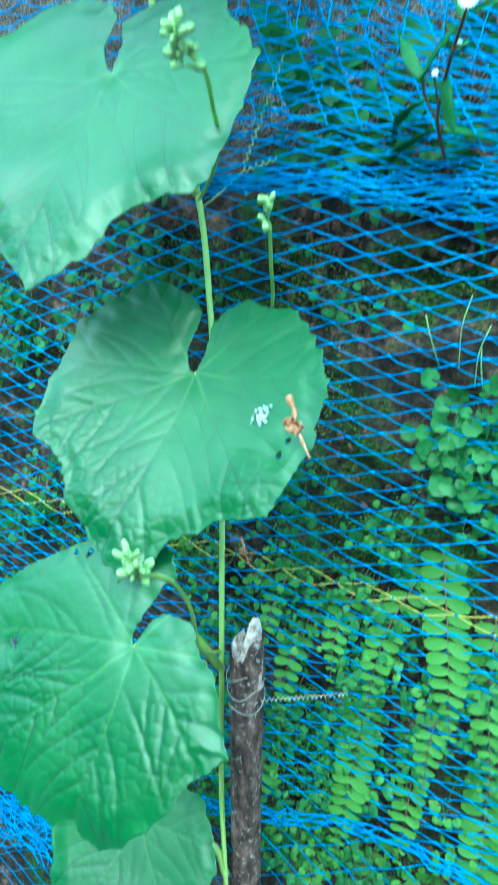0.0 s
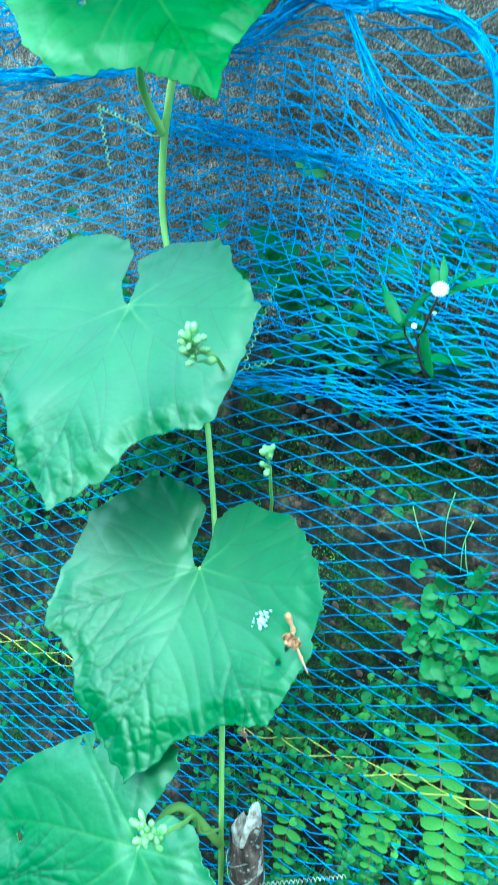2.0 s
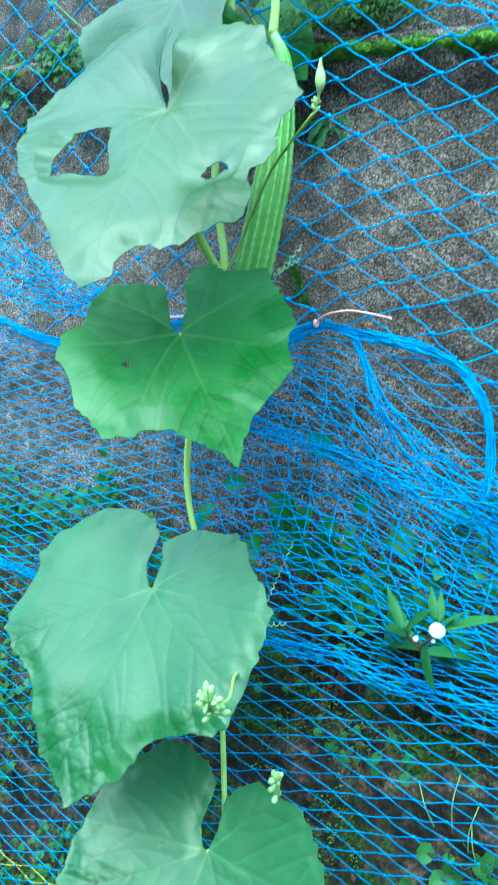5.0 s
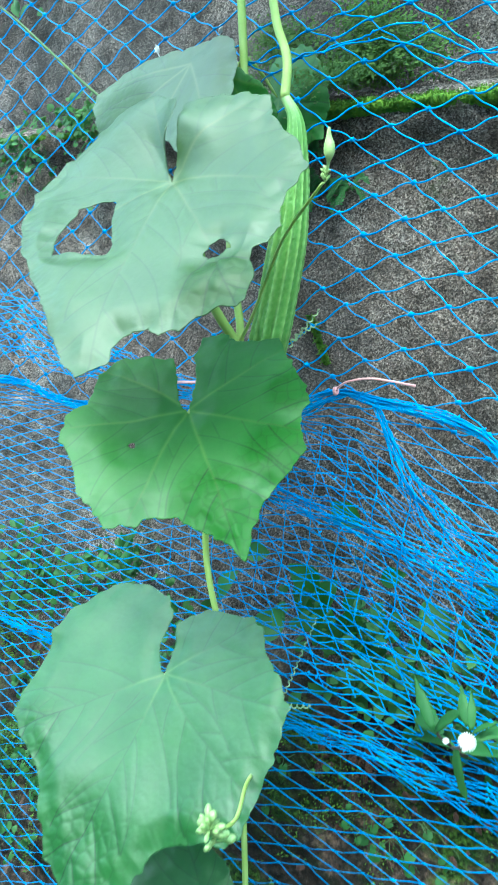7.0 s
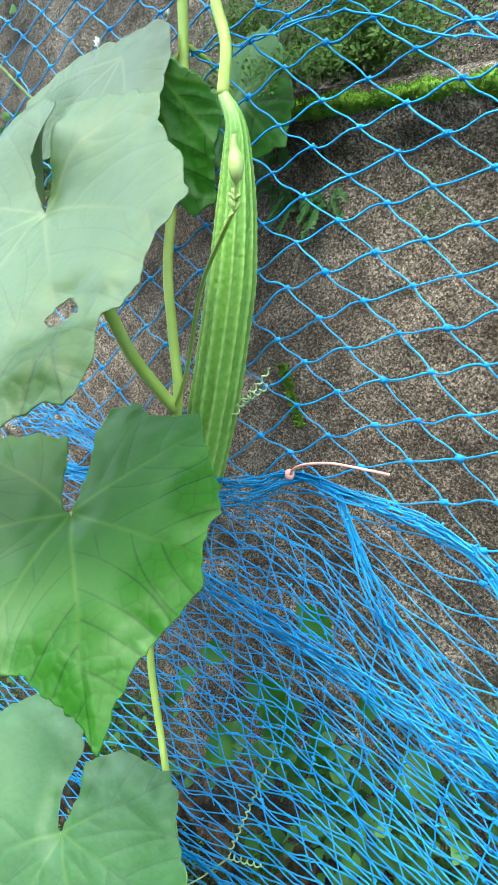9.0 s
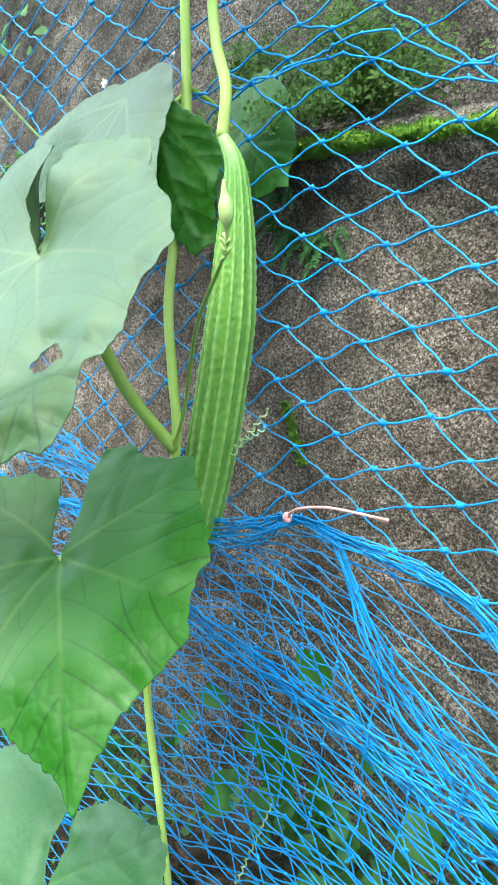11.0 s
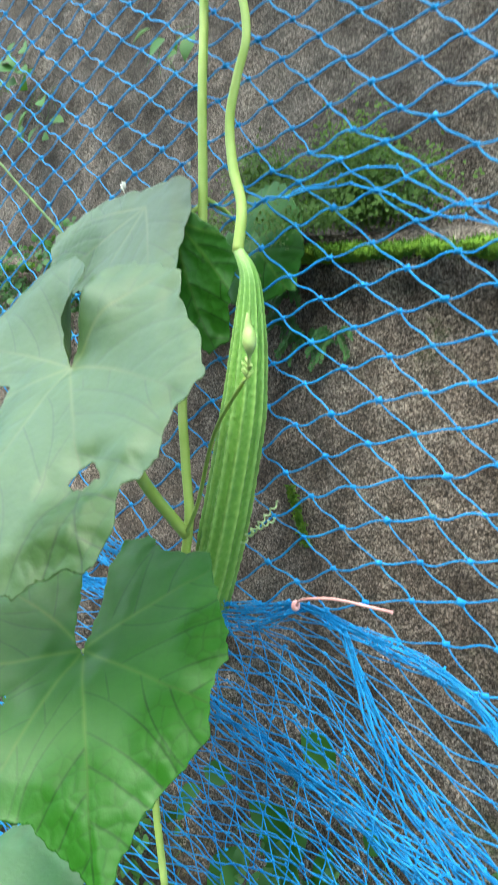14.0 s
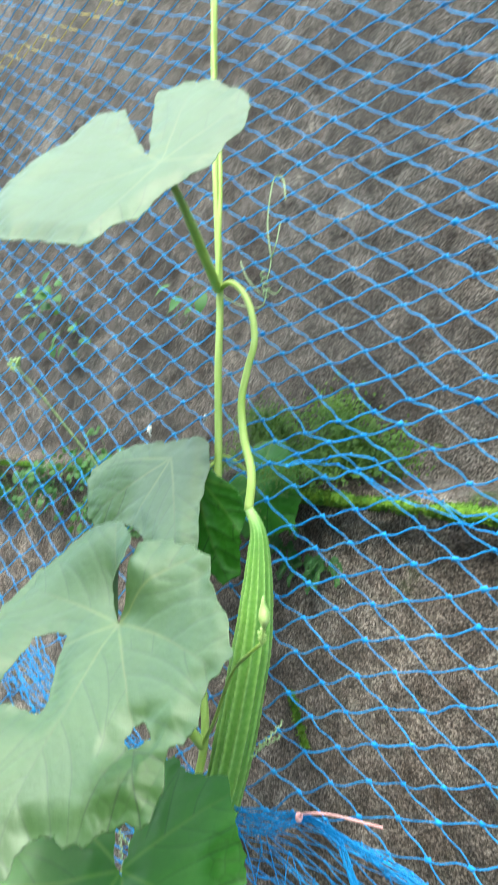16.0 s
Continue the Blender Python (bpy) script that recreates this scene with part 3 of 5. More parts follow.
def build_ties():
    tie = thing("plastic_tie", (-0.22, 0.665, 1.388), "pale pink plastic tie knotted round the gathered net", "tie")
    s = Soup()
    ring = [Vector((-0.2215 + 0.0006 * math.sin(a * 0.5), 0.667 - 0.0024 * math.cos(a), 1.3885 + 0.0024 * math.sin(a))) for a in np.linspace(0, 12.6, 44)]
    s.tube(ring, 0.0017, 6)
    under(part("loop", s.mesh(), M_PINK), tie)
    s = Soup()
    s.tube(spline([(-0.2215, 0.668, 1.3905), (-0.205, 0.660, 1.3965), (-0.185, 0.663, 1.3985), (-0.167, 0.672, 1.395), (-0.150, 0.684, 1.390)], 6), [0.00105] * 24 + [0.0013], 6)
    under(part("tail", s.mesh(), M_PINK), tie)
    other = thing("plastic_tie", (-0.42, 0.66, 1.40), "pale pink plastic tie on the net rope behind leaves", "tie")
    s = Soup()
    s.tube(spline([(-0.425, 0.668, 1.402), (-0.41, 0.660, 1.405), (-0.385, 0.660, 1.404), (-0.370, 0.664, 1.405)], 5), 0.0018, 6)
    under(part("loop", s.mesh(), M_PINK), other)
    for place in ((-0.425, 0.673, 1.762), (-0.352, 0.690, 1.766)):
        knot = thing("twine_knot", place, "small white twine knot tied on the net", "knot", "white twine knots")
        s = Soup()
        p = Vector(place)
        for k in range(2):
            s.tube([p + jitter(0.003), p + jitter(0.003), p + Vector((random.uniform(-0.005, 0.007), -0.003, random.uniform(-0.012, 0.006)))], 0.0007, 5)
        s.tube([p + Vector((0, 0, 0.004)), p, p - Vector((0, 0, 0.003))], [0.0014, 0.0022, 0.0014], 6)
        under(part("twine", s.mesh(), M_WHITE), knot)


build_ties()

# ---------------------------------------------------------------- the gourd vine
def ring_of(outline, teeth=0.0030, steps=6):
    """A closed outline from (degrees off the tip towards the right, millimetres)."""
    raw = [Vector((math.sin(radians(a)) * r / 1000, math.cos(radians(a)) * r / 1000, 0)) for a, r in outline]
    k = len(raw)
    out = []
    for n in range(k):
        p0, p1, p2, p3 = raw[n - 1], raw[n], raw[(n + 1) % k], raw[(n + 2) % k]
        for s in range(steps):
            t = s / steps
            curve = 0.5 * (2 * p1 + (p2 - p0) * t + (2 * p0 - 5 * p1 + 4 * p2 - p3) * t * t + (3 * p1 - p0 - 3 * p2 + p3) * t ** 3)
            straight = p1 + (p2 - p1) * t
            sag = straight * (1 - 0.022 * math.sin(math.pi * t)) if (p2 - p1).length > 0.012 and min(p1.length, p2.length) > 0.06 else straight
            out.append(curve * 0.3 + sag * 0.7)
    n = len(out)
    ring = []
    for i, p in enumerate(out):
        d = (out[(i + 1) % n] - out[i - 1]).normalized()
        nrm = Vector((-d.y, d.x, 0))
        ring.append(p + nrm * teeth * noise.noise(Vector((p.x * 190, p.y * 190, 4))))
    return ring


def within_ring(px, py, ring):
    """Which of the points lie inside a closed outline."""
    c = np.zeros(len(px), bool)
    k = len(ring) - 1
    for i in range(len(ring)):
        a, b = ring[i], ring[k]
        if a.y != b.y:
            c ^= ((a.y > py) != (b.y > py)) & (px < (b.x - a.x) * (py - a.y) / (b.y - a.y) + a.x)
        k = i
    return c


def nearest(px, py, pts):
    """Distance from each point to the nearest of pts."""
    out = np.full(len(px), 9.0)
    for k in range(0, len(pts), 64):
        q = pts[k:k + 64]
        out = np.minimum(out, np.hypot(px[:, None] - q[None, :, 0], py[:, None] - q[None, :, 1]).min(1))
    return out


def vein_net(ring, angles, rnd, step=0.0013):
    """Main veins that fan out from the stalk and side veins that leave them by turns; each a list of points."""
    mains, sides = [], []

    ax, ay = np.array([p.x for p in ring]), np.array([p.y for p in ring])
    bx, by = np.roll(ax, 1), np.roll(ay, 1)
    slope = (bx - ax) / np.where(by == ay, 1e-9, by - ay)

    def free(x, y):
        return bool(np.count_nonzero(((ay > y) != (by > y)) & (x < slope * (y - ay) + ax)) % 2)

    for a in angles:
        h, x, y, line, ph = radians(a), 0.0, 0.0, [], rnd.uniform(0, 9)
        for k in range(160):
            if free(x, y):
                line.append((x, y))
            elif line:
                break
            h += 0.020 * noise.noise(Vector((k * 0.09, ph, 1)))
            x, y = x + step * math.sin(h), y + step * math.cos(h)
        if len(line) > 12:
            mains.append(line)
    trunk = [np.array(l) for l in mains]
    for m, line in enumerate(mains):
        others = np.concatenate([t[8:] for k, t in enumerate(trunk) if k != m] or [np.array([(9.0, 9.0)])])
        at, sgn = rnd.uniform(0.012, 0.018), rnd.choice((-1, 1))
        while at / step < len(line) - 4:
            k = int(at / step)
            x, y = line[k]
            h = math.atan2(line[k + 2][0] - line[k - 2][0], line[k + 2][1] - line[k - 2][1]) + sgn * radians(rnd.uniform(42, 58))
            bend, path = -sgn * rnd.uniform(0.004, 0.014), [(x, y)]
            seen = np.array([p for l in sides for p in l] or [(9.0, 9.0)])
            while len(path) < 70:
                h += bend + 0.03 * noise.noise(Vector((len(path) * 0.12, m * 3.0 + k, 5)))
                x, y = x + step * math.sin(h), y + step * math.cos(h)
                if not free(x, y):
                    break
                path.append((x, y))
                if len(path) > 5 and (np.hypot(others[:, 0] - x, others[:, 1] - y).min() < 0.003 or np.hypot(seen[:, 0] - x, seen[:, 1] - y).min() < 0.0022):
                    break
            if len(path) > 5:
                sides.append(path)
            at += rnd.uniform(0.009, 0.019)
            sgn = -sgn
    return mains, sides


def leaf_blade(name, origin, right, tip, outline, bend, veins, material, parent, label="", holes=(), grid=0.0020, relief=1.0, seed=0, zones=(), pale=0.09, droop=0.0, curl=0.0, blister=1.0):
    """A lobed gourd leaf. right, tip: its directions; bend: how the blade curves (across, skew, along) per metre;
    veins: the directions of the main veins in degrees off the tip; zones: blistered areas (degrees, millimetres, reach);
    pale: how far out the veins stay pale; droop: how far the lower rim hangs;
    curl: how far the upper lobes rise beside the notch; blister: how strongly the cells bulge."""
    origin = Vector(origin)
    tip = Vector(tip).normalized()
    right = (Vector(right) - tip * Vector(right).dot(tip)).normalized()
    nrm = tip.cross(right).normalized()
    if nrm.z < 0:
        nrm = -nrm
    rnd = random.Random(seed)
    ring = ring_of(outline)
    rings = [ring] + [ring_of(h, 0.003, 4) for h in holes]
    mains, sides = vein_net(ring, veins, rnd)

    def kept(px, py):
        c = within_ring(px, py, ring)
        for h in rings[1:]:
            c &= ~within_ring(px, py, h)
        return c

    pts, edges = [], []
    for r in rings:
        k = len(pts)
        pts += [(p.x, p.y) for p in r]
        edges += [(k + i, k + (i + 1) % len(r)) for i in range(len(r))]
    rim_pts = np.array(pts)
    for l in mains + sides:
        a = np.array(l[1:])
        pts += [l[k + 1] for k in np.flatnonzero(nearest(a[:, 0], a[:, 1], rim_pts) > 0.0012)]
    fixed = np.array(pts)
    xs, ys = np.meshgrid(np.arange(rim_pts[:, 0].min(), rim_pts[:, 0].max(), grid), np.arange(rim_pts[:, 1].min(), rim_pts[:, 1].max(), grid * 0.866))
    xs[1::2] += grid / 2
    px, py = xs.ravel(), ys.ravel()
    ok = kept(px, py)
    px, py = px[ok], py[ok]
    ok = nearest(px, py, fixed) > grid * 0.45
    pts += list(zip(px[ok].tolist(), py[ok].tolist()))
    from mathutils.geometry import delaunay_2d_cdt
    v2, _, tris, _, _, _ = delaunay_2d_cdt([Vector(p) for p in pts], edges, [], 0, 1e-6)
    U, W = np.array([p.x for p in v2]), np.array([p.y for p in v2])
    T = np.array([tuple(t) for t in tris])
    T = T[kept(U[T].mean(1), W[T].mean(1))]
    d_main = nearest(U, W, np.concatenate([np.array(l) for l in mains]))
    d_rib = np.minimum(d_main, nearest(U, W, np.concatenate([np.array(l) for l in sides] or [np.array([(9.0, 9.0)])])))
    rim = nearest(U, W, rim_pts)
    # small cells between the side veins
    gap = 0.0105
    seeds = np.array([(x + rnd.uniform(-0.42, 0.42) * gap, y + rnd.uniform(-0.42, 0.42) * gap)
                      for x in np.arange(-0.2, 0.2, gap) for y in np.arange(-0.14, 0.22, gap)])
    near = np.hypot(U[:, None] - seeds[None, :, 0], W[:, None] - seeds[None, :, 1])
    two = np.argpartition(near, 1, axis=1)[:, :2]
    f = np.take_along_axis(near, two, 1)
    span = np.hypot(*(seeds[two[:, 0]] - seeds[two[:, 1]]).T)
    d_cell = np.abs(f[:, 1] ** 2 - f[:, 0] ** 2) / (2 * span)
    verts, crease = [], []
    for k in range(len(U)):
        u, w = float(U[k]), float(W[k])
        r = math.hypot(u, w)
        h = bend[0] * u * u + bend[1] * u * w + bend[2] * w * w
        wild = 0.0
        for a, mm, reach in zones:
            x, y = math.sin(radians(a)) * mm / 1000, math.cos(radians(a)) * mm / 1000
            wild = max(wild, 1 - smooth(0.45, 1.15, math.hypot(u - x, w - y) / (reach / 1000)))
        wild = (0.16 + 0.84 * wild) * smooth(0.004, 0.03, r)
        h += relief * blister * (0.0007 * (1 - math.exp(-(d_rib[k] / 0.0030) ** 2)) * (0.25 + 0.75 * wild) + 0.00032 * wild * (1 - math.exp(-(d_cell[k] / 0.0017) ** 2)))
        h += relief * 0.0026 * noise.noise(Vector((u * 18 + seed, w * 18, 8))) * smooth(0.015, 0.07, r)
        h += 0.0024 * min(1, relief) * noise.noise(Vector((u * 26, w * 26, 20 + seed))) * smooth(0.07, 0.14, r)
        h += 0.0016 * noise.noise(Vector((u * 70, w * 70, 50 + seed))) * (1 - smooth(0, 0.03, rim[k]))
        # the rim rolls down, more at the lower lobes
        h -= (0.0020 + 0.0030 * smooth(-0.02, 0.08, w)) * (1 - smooth(0, 0.022, rim[k])) * (0.8 + 0.5 * noise.noise(Vector((u * 14, w * 14, 33 + seed))))
        h -= droop * smooth(0.085, 0.19, w) ** 1.5
        if curl:
            turn = abs(math.degrees(math.atan2(u, w)))
            near_slot = smooth(140, 178, turn)
            if u < 0:
                h += curl * smooth(85, 150, turn) * (near_slot * (1 - math.exp(-r / 0.012)) + (1 - near_slot) * smooth(0.02, 0.10, r))
            else:
                h += 0.84 * curl * smooth(75, 178, turn) * smooth(0.0, 0.045, r)
        verts.append(origin + right * u + tip * w + nrm * h)
        crease.append(wild)
    P = np.array([tuple(p) for p in verts])
    flip = np.einsum('ij,j->i', np.cross(P[T[:, 1]] - P[T[:, 0]], P[T[:, 2]] - P[T[:, 0]]), np.array(nrm)) < 0
    T[flip] = T[flip][:, ::-1]
    ob = part(name, (P.tolist(), [], T.tolist()), material, None, label)
    reach = np.hypot(U, W)
    width = np.clip(0.0014 - 0.007 * reach, 0.0006, 1)
    fade = 1 - np.clip((reach - pale * 0.35) / (pale * 0.85), 0, 1)
    for key, value in (("vein", np.exp(-(d_main / width) ** 2) * fade), ("rib", np.clip(1 - d_rib / 0.004, 0, 1) * np.clip(reach / 0.03, 0, 1)),
                       ("cell", np.clip(1 - d_cell / 0.004, 0, 1)), ("crinkle", np.array(crease))):
        at = ob.data.attributes.new(key, 'FLOAT', 'POINT')
        at.data.foreach_set("value", value.astype(float).tolist())
    sol = ob.modifiers.new("thickness", 'SOLIDIFY')
    sol.thickness, sol.offset = 0.0004, -1
    under(ob, parent)
    return ob


def tube_part(name, pts, radius, material, parent, label="", sides=10, n=8):
    s = Soup()
    line = spline(pts, n)
    if isinstance(radius, (tuple, list)):
        radius = [interp(k / (len(line) - 1), np.linspace(0, 1, len(radius)), radius) for k in range(len(line))]
    s.tube(line, radius, sides)
    return under(part(name, s.mesh(), material, None, label), parent)


def coil(a, b, turns, radius, ramp=1.0):
    """A spring between two points, for tendrils."""
    a, b = Vector(a), Vector(b)
    d = (b - a).normalized()
    s = d.cross(Vector((0.2, 0.1, 1))).normalized()
    u = d.cross(s)
    n = int(turns * 9)
    return [a + (b - a) * (k / n) + (s * math.cos(2 * math.pi * turns * k / n) + u * math.sin(2 * math.pi * turns * k / n)) * radius * (1 - (1 - ramp) * k / n)
            for k in range(n + 1)]


def bud_cluster(parent, place, size, count, stalk, skin=M_STEM, label="pale green unopened flower bud", skin_bud=None):
    """A raceme head: many slim stalked buds round the top of a peduncle."""
    place = Vector(place)
    tube_part("peduncle", stalk, [0.0018, 0.0012], skin, parent)
    axis = (Vector(stalk[-1]) - Vector(stalk[-2])).normalized() * 0.4 + Vector((0, 0, 0.6))
    for k in range(count):
        d = (jitter(1) + axis * 0.9).normalized()
        foot = place + axis * random.uniform(-0.35, 0.35) * size
        L = size * random.uniform(0.24, 0.45)
        w = L * random.uniform(0.17, 0.25)
        s = Soup()
        s.tube([foot, foot + d * L * 0.35, foot + d * L * 0.5, foot + d * L * 0.72, foot + d * L * 0.92, foot + d * L], [0.0006, 0.0008, w * 0.8, w, w * 0.65, w * 0.2], 8)
        under(part("bud", s.mesh(), skin_bud or M_BUD, None, label if k == 0 else ""), parent)


VINE = thing("ridge_gourd_vine", (-0.25, 0.43, -0.4), "green ridge gourd vine climbing a blue net, with one fruit", "vine")

STEM = [(-0.245, 0.43, -0.41), (-0.243, 0.435, -0.2), (-0.245, 0.44, 0.0), (-0.248, 0.455, 0.18), (-0.25, 0.466, 0.336), (-0.258, 0.485, 0.457), (-0.260, 0.506, 0.592), (-0.266, 0.531, 0.710), (-0.272, 0.546, 0.752),
        (-0.295, 0.585, 0.86), (-0.314, 0.615, 0.944), (-0.337, 0.645, 1.031), (-0.365, 0.660, 1.12), (-0.389, 0.669, 1.203), (-0.380, 0.664, 1.276), (-0.352, 0.655, 1.35),
        (-0.316, 0.648, 1.437), (-0.321, 0.651, 1.497), (-0.326, 0.654, 1.556), (-0.312, 0.658, 1.64), (-0.305, 0.660, 1.698), (-0.308, 0.665, 1.805), (-0.309, 0.670, 1.899),
        (-0.311, 0.667, 2.094), (-0.306, 0.664, 2.265), (-0.30, 0.67, 2.6), (-0.30, 0.69, 2.95)]
tube_part("stem", STEM, [0.0030, 0.0027, 0.0027, 0.0031, 0.0039, 0.0041, 0.0039, 0.0034], M_STEM, VINE, n=6)
# a second young shoot along the upper stem
tube_part("shoot", [(-0.309, 0.666, 1.899), (-0.302, 0.663, 1.96), (-0.300, 0.664, 2.05), (-0.304, 0.660, 2.16), (-0.306, 0.66, 2.3)], [0.0026, 0.0018], M_STEM, VINE)

LEAF_C = [(39, 2), (168, 17), (178, 43), (170, 56), (155, 75), (136, 84), (129, 98), (117, 106), (109, 111), (101, 118), (91, 127), (85, 131), (79, 129), (70, 138), (61, 140), (55, 143),
          (46, 152), (40, 145), (32, 137), (23, 141), (16, 143), (12, 146), (10, 158), (6, 169), (1, 181), (-5, 172), (-12, 163), (-18, 154), (-26, 151), (-34, 138), (-42, 134), (-53, 147),
          (-61, 143), (-74, 133), (-84, 124), (-101, 125), (-113, 116), (-133, 108), (-143, 97), (-159, 75), (-167, 55), (-161, 37), (-137, 21), (-113, 9)]
LEAF_B = [(-24, 1), (-178, 24), (-170, 47), (164, 67), (133, 96), (123, 103), (112, 103), (100, 118), (90, 130), (81, 132), (72, 135), (61, 143), (51, 155), (46, 153), (32, 138), (20, 142),
          (19, 151), (14, 165), (7, 178), (1, 194), (-5, 179), (-14, 170), (-24, 149), (-38, 135), (-50, 143), (-60, 150), (-67, 147), (-82, 133), (-92, 140), (-103, 138), (-117, 127),
          (-128, 119), (-143, 97), (-157, 75), (-163, 54), (-147, 32), (-129, 16)]
LEAF_A = [(-2, 3), (151, 18), (151, 31), (159, 59), (155, 85), (145, 92), (131, 84), (112, 101), (94, 92), (75, 97), (65, 99), (54, 94), (41, 108), (28, 107), (17, 115), (8, 127), (0, 154),
          (-3, 138), (-7, 126), (-13, 119), (-21, 106), (-29, 99), (-35, 101), (-37, 110), (-47, 121), (-54, 114), (-66, 111), (-79, 101), (-93, 104), (-105, 98), (-116, 82), (-136, 87),
          (-151, 87), (-166, 74), (176, 61), (179, 34), (-156, 11)]
LEAF_D = [(47, 1), (168, 13), (177, 38), (179, 60), (155, 71), (139, 82), (124, 95), (113, 92), (94, 113), (83, 126), (77, 123), (71, 121), (62, 132), (56, 134), (51, 129),
          (47, 149), (42, 162), (38, 159), (33, 156), (25, 161), (20, 160), (14, 154), (10, 162), (9, 178), (4, 193), (-1, 184), (-9, 162), (-17, 144), (-29, 134), (-47, 128), (-70, 131),
          (-89, 139), (-107, 135), (-124, 120), (-136, 111), (-147, 101), (-156, 91), (-174, 64), (-177, 43), (-174, 25), (-160, 11)]
LEAF_E = [(-16, 2), (160, 14), (158, 28), (146, 38), (123, 52), (101, 57), (93, 70), (81, 83), (74, 87), (65, 111), (57, 108), (45, 107), (38, 116), (27, 126), (17, 136), (9, 142), (3, 136),
          (-3, 130), (-9, 141), (-16, 146), (-22, 149), (-30, 156), (-48, 162), (-62, 172), (-72, 164), (-84, 160), (-94, 151), (-104, 132), (-117, 116), (-131, 104), (-148, 95), (-166, 88), (176, 77), (170, 66), (173, 46), (-178, 26), (-150, 10)]
LEAF_YOUNG = [(180, 4), (172, 30), (160, 62), (140, 82), (118, 92), (100, 108), (84, 112), (70, 104), (56, 118), (40, 112), (26, 126), (12, 132), (0, 150), (-12, 132), (-26, 126), (-40, 114),
              (-56, 120), (-70, 106), (-84, 114), (-100, 108), (-118, 94), (-140, 84), (-160, 60), (-172, 30)]

VEINS_C = (0, 42, 88, 140, -52, -78, -132)
HOLE_D = [(-37, 108), (-51, 98), (-71, 81), (-74, 67), (-69, 48), (-48, 54), (-21, 67), (-12, 85), (-25, 91)]


def nick(angle, mm, size):
    """A small eaten hole."""
    a = radians(angle)
    u, w = math.sin(a) * mm, math.cos(a) * mm
    out = []
    for k in range(9):
        b = 2 * math.pi * k / 9
        r = size * random.uniform(0.6, 1.2)
        x, y = u + r * math.cos(b), w + r * math.sin(b)
        out.append((math.degrees(math.atan2(x, y)), math.hypot(x, y)))
    return out


leaf_c = leaf_blade("leaf", (-0.265, 0.513, 0.912), (0.999, 0.029, -0.041), (-0.012, -0.657, -0.754), LEAF_C, (1.37, -0.57, 0.79), VEINS_C, M_LEAF, VINE,
                    "broad green leaf with white spatter and wrinkled lower lobe", [nick(60, 118, 2.2), nick(66, 116, 1.6)], grid=0.0014, relief=1.0, blister=1.35, seed=3, zones=((-18, 135, 62), (-48, 112, 48), (8, 160, 50), (42, 125, 40)), pale=0.05, droop=0.016)
leaf_b = leaf_blade("leaf", (-0.333, 0.533, 1.143), (0.996, 0.066, -0.059), (-0.001, -0.658, -0.753), LEAF_B, (0.52, -0.76, 0.31), (0, 48, 92, 135, -55, -95, -135), M_LEAF, VINE,
                    "broad green leaf with a yellowing edge", grid=0.0014, relief=1.0, seed=7, zones=((-4, 160, 52), (-52, 130, 34), (40, 130, 30)), pale=0.05, droop=0.012)
leaf_a = leaf_blade("leaf", (-0.277, 0.519, 1.380), (0.697, 0.664, 0.272), (0.619, -0.365, -0.695), [(a, r * (0.94 if abs(a) < 25 else 1)) for a, r in LEAF_A], (1.07, 0.96, 0.05), (0, 50, 110, 150, -42, -95, -150), M_LEAF_DARK, VINE,
                    "darker green leaf with a small eaten hole", [nick(-70, 54, 2.4)], grid=0.0014, relief=0.8, blister=1.3, seed=11, zones=((35, 90, 36), (-6, 92, 36), (2, 125, 42), (75, 85, 26)), pale=0.10, droop=0.010)
leaf_d = leaf_blade("leaf", (-0.277, 0.512, 1.558), (0.995, 0.075, -0.063), (0, -0.638, -0.770), LEAF_D, (0.53, -1.57, 0.22), (2, 45, 85, 140, -60, -105, -150), M_LEAF_SKY_SHEEN, VINE,
                    "large leaf eaten through with a wide hole, pale with painted sky sheen", [HOLE_D, nick(44, 106, 9)], grid=0.0014, relief=0.5, blister=2.0, seed=17, zones=((38, 138, 36), (-14, 172, 26)), pale=0.10, droop=0.006, curl=0.031)
leaf_e = leaf_blade("leaf", (-0.245, 0.375, 0.735), (1, 0.03, -0.02), (0, -0.69, -0.72), LEAF_E, (-0.1, 0.1, -0.35), (5, 60, 100, 150, -40, -80, -125), M_LEAF, VINE,
                    "broad green leaf with pale veins and pinholes", [nick(-75, 118, 4), nick(-128, 92, 4), nick(-122, 102, 3)], grid=0.0014, relief=0.9, blister=1.4, seed=23, zones=((40, 80, 46), (0, 95, 52), (-50, 110, 60)), pale=0.15, droop=0.012)
leaf_f = leaf_blade("leaf", (-0.345, 0.445, 0.405), (0.95, 0.2, 0.0), (-0.25, -0.70, -0.65), [(a, r * 0.95) for a, r in LEAF_YOUNG], (0.6, 0.2, 0.5), (0, 55, 110, -55, -110), M_LEAF, VINE, relief=0.9, seed=29, zones=((0, 100, 60),))
LEAF_G = [(82, 49), (100, 40), (122, 28), (180, 25), (-140, 58), (-129, 92), (-115, 127), (-108, 130), (-85, 122), (-72, 114), (-60, 92), (-42, 82), (-24, 94), (-12, 140), (-6, 188), (3, 209), (9, 176), (10, 140), (23, 78), (50, 58)]
leaf_g = leaf_blade("leaf", (-0.355, 0.641, 1.715), (0.909, 0.192, 0.37), (0.414, -0.317, -0.853), LEAF_G, (0.2, -0.3, 0.3), (4, -45, -85, -120), M_LEAF_SKY_SHEEN, VINE,
                    "leaf folded over behind the eaten one, pale with painted sky sheen", relief=1.0, seed=31, zones=((-90, 90, 50), (0, 150, 50)))
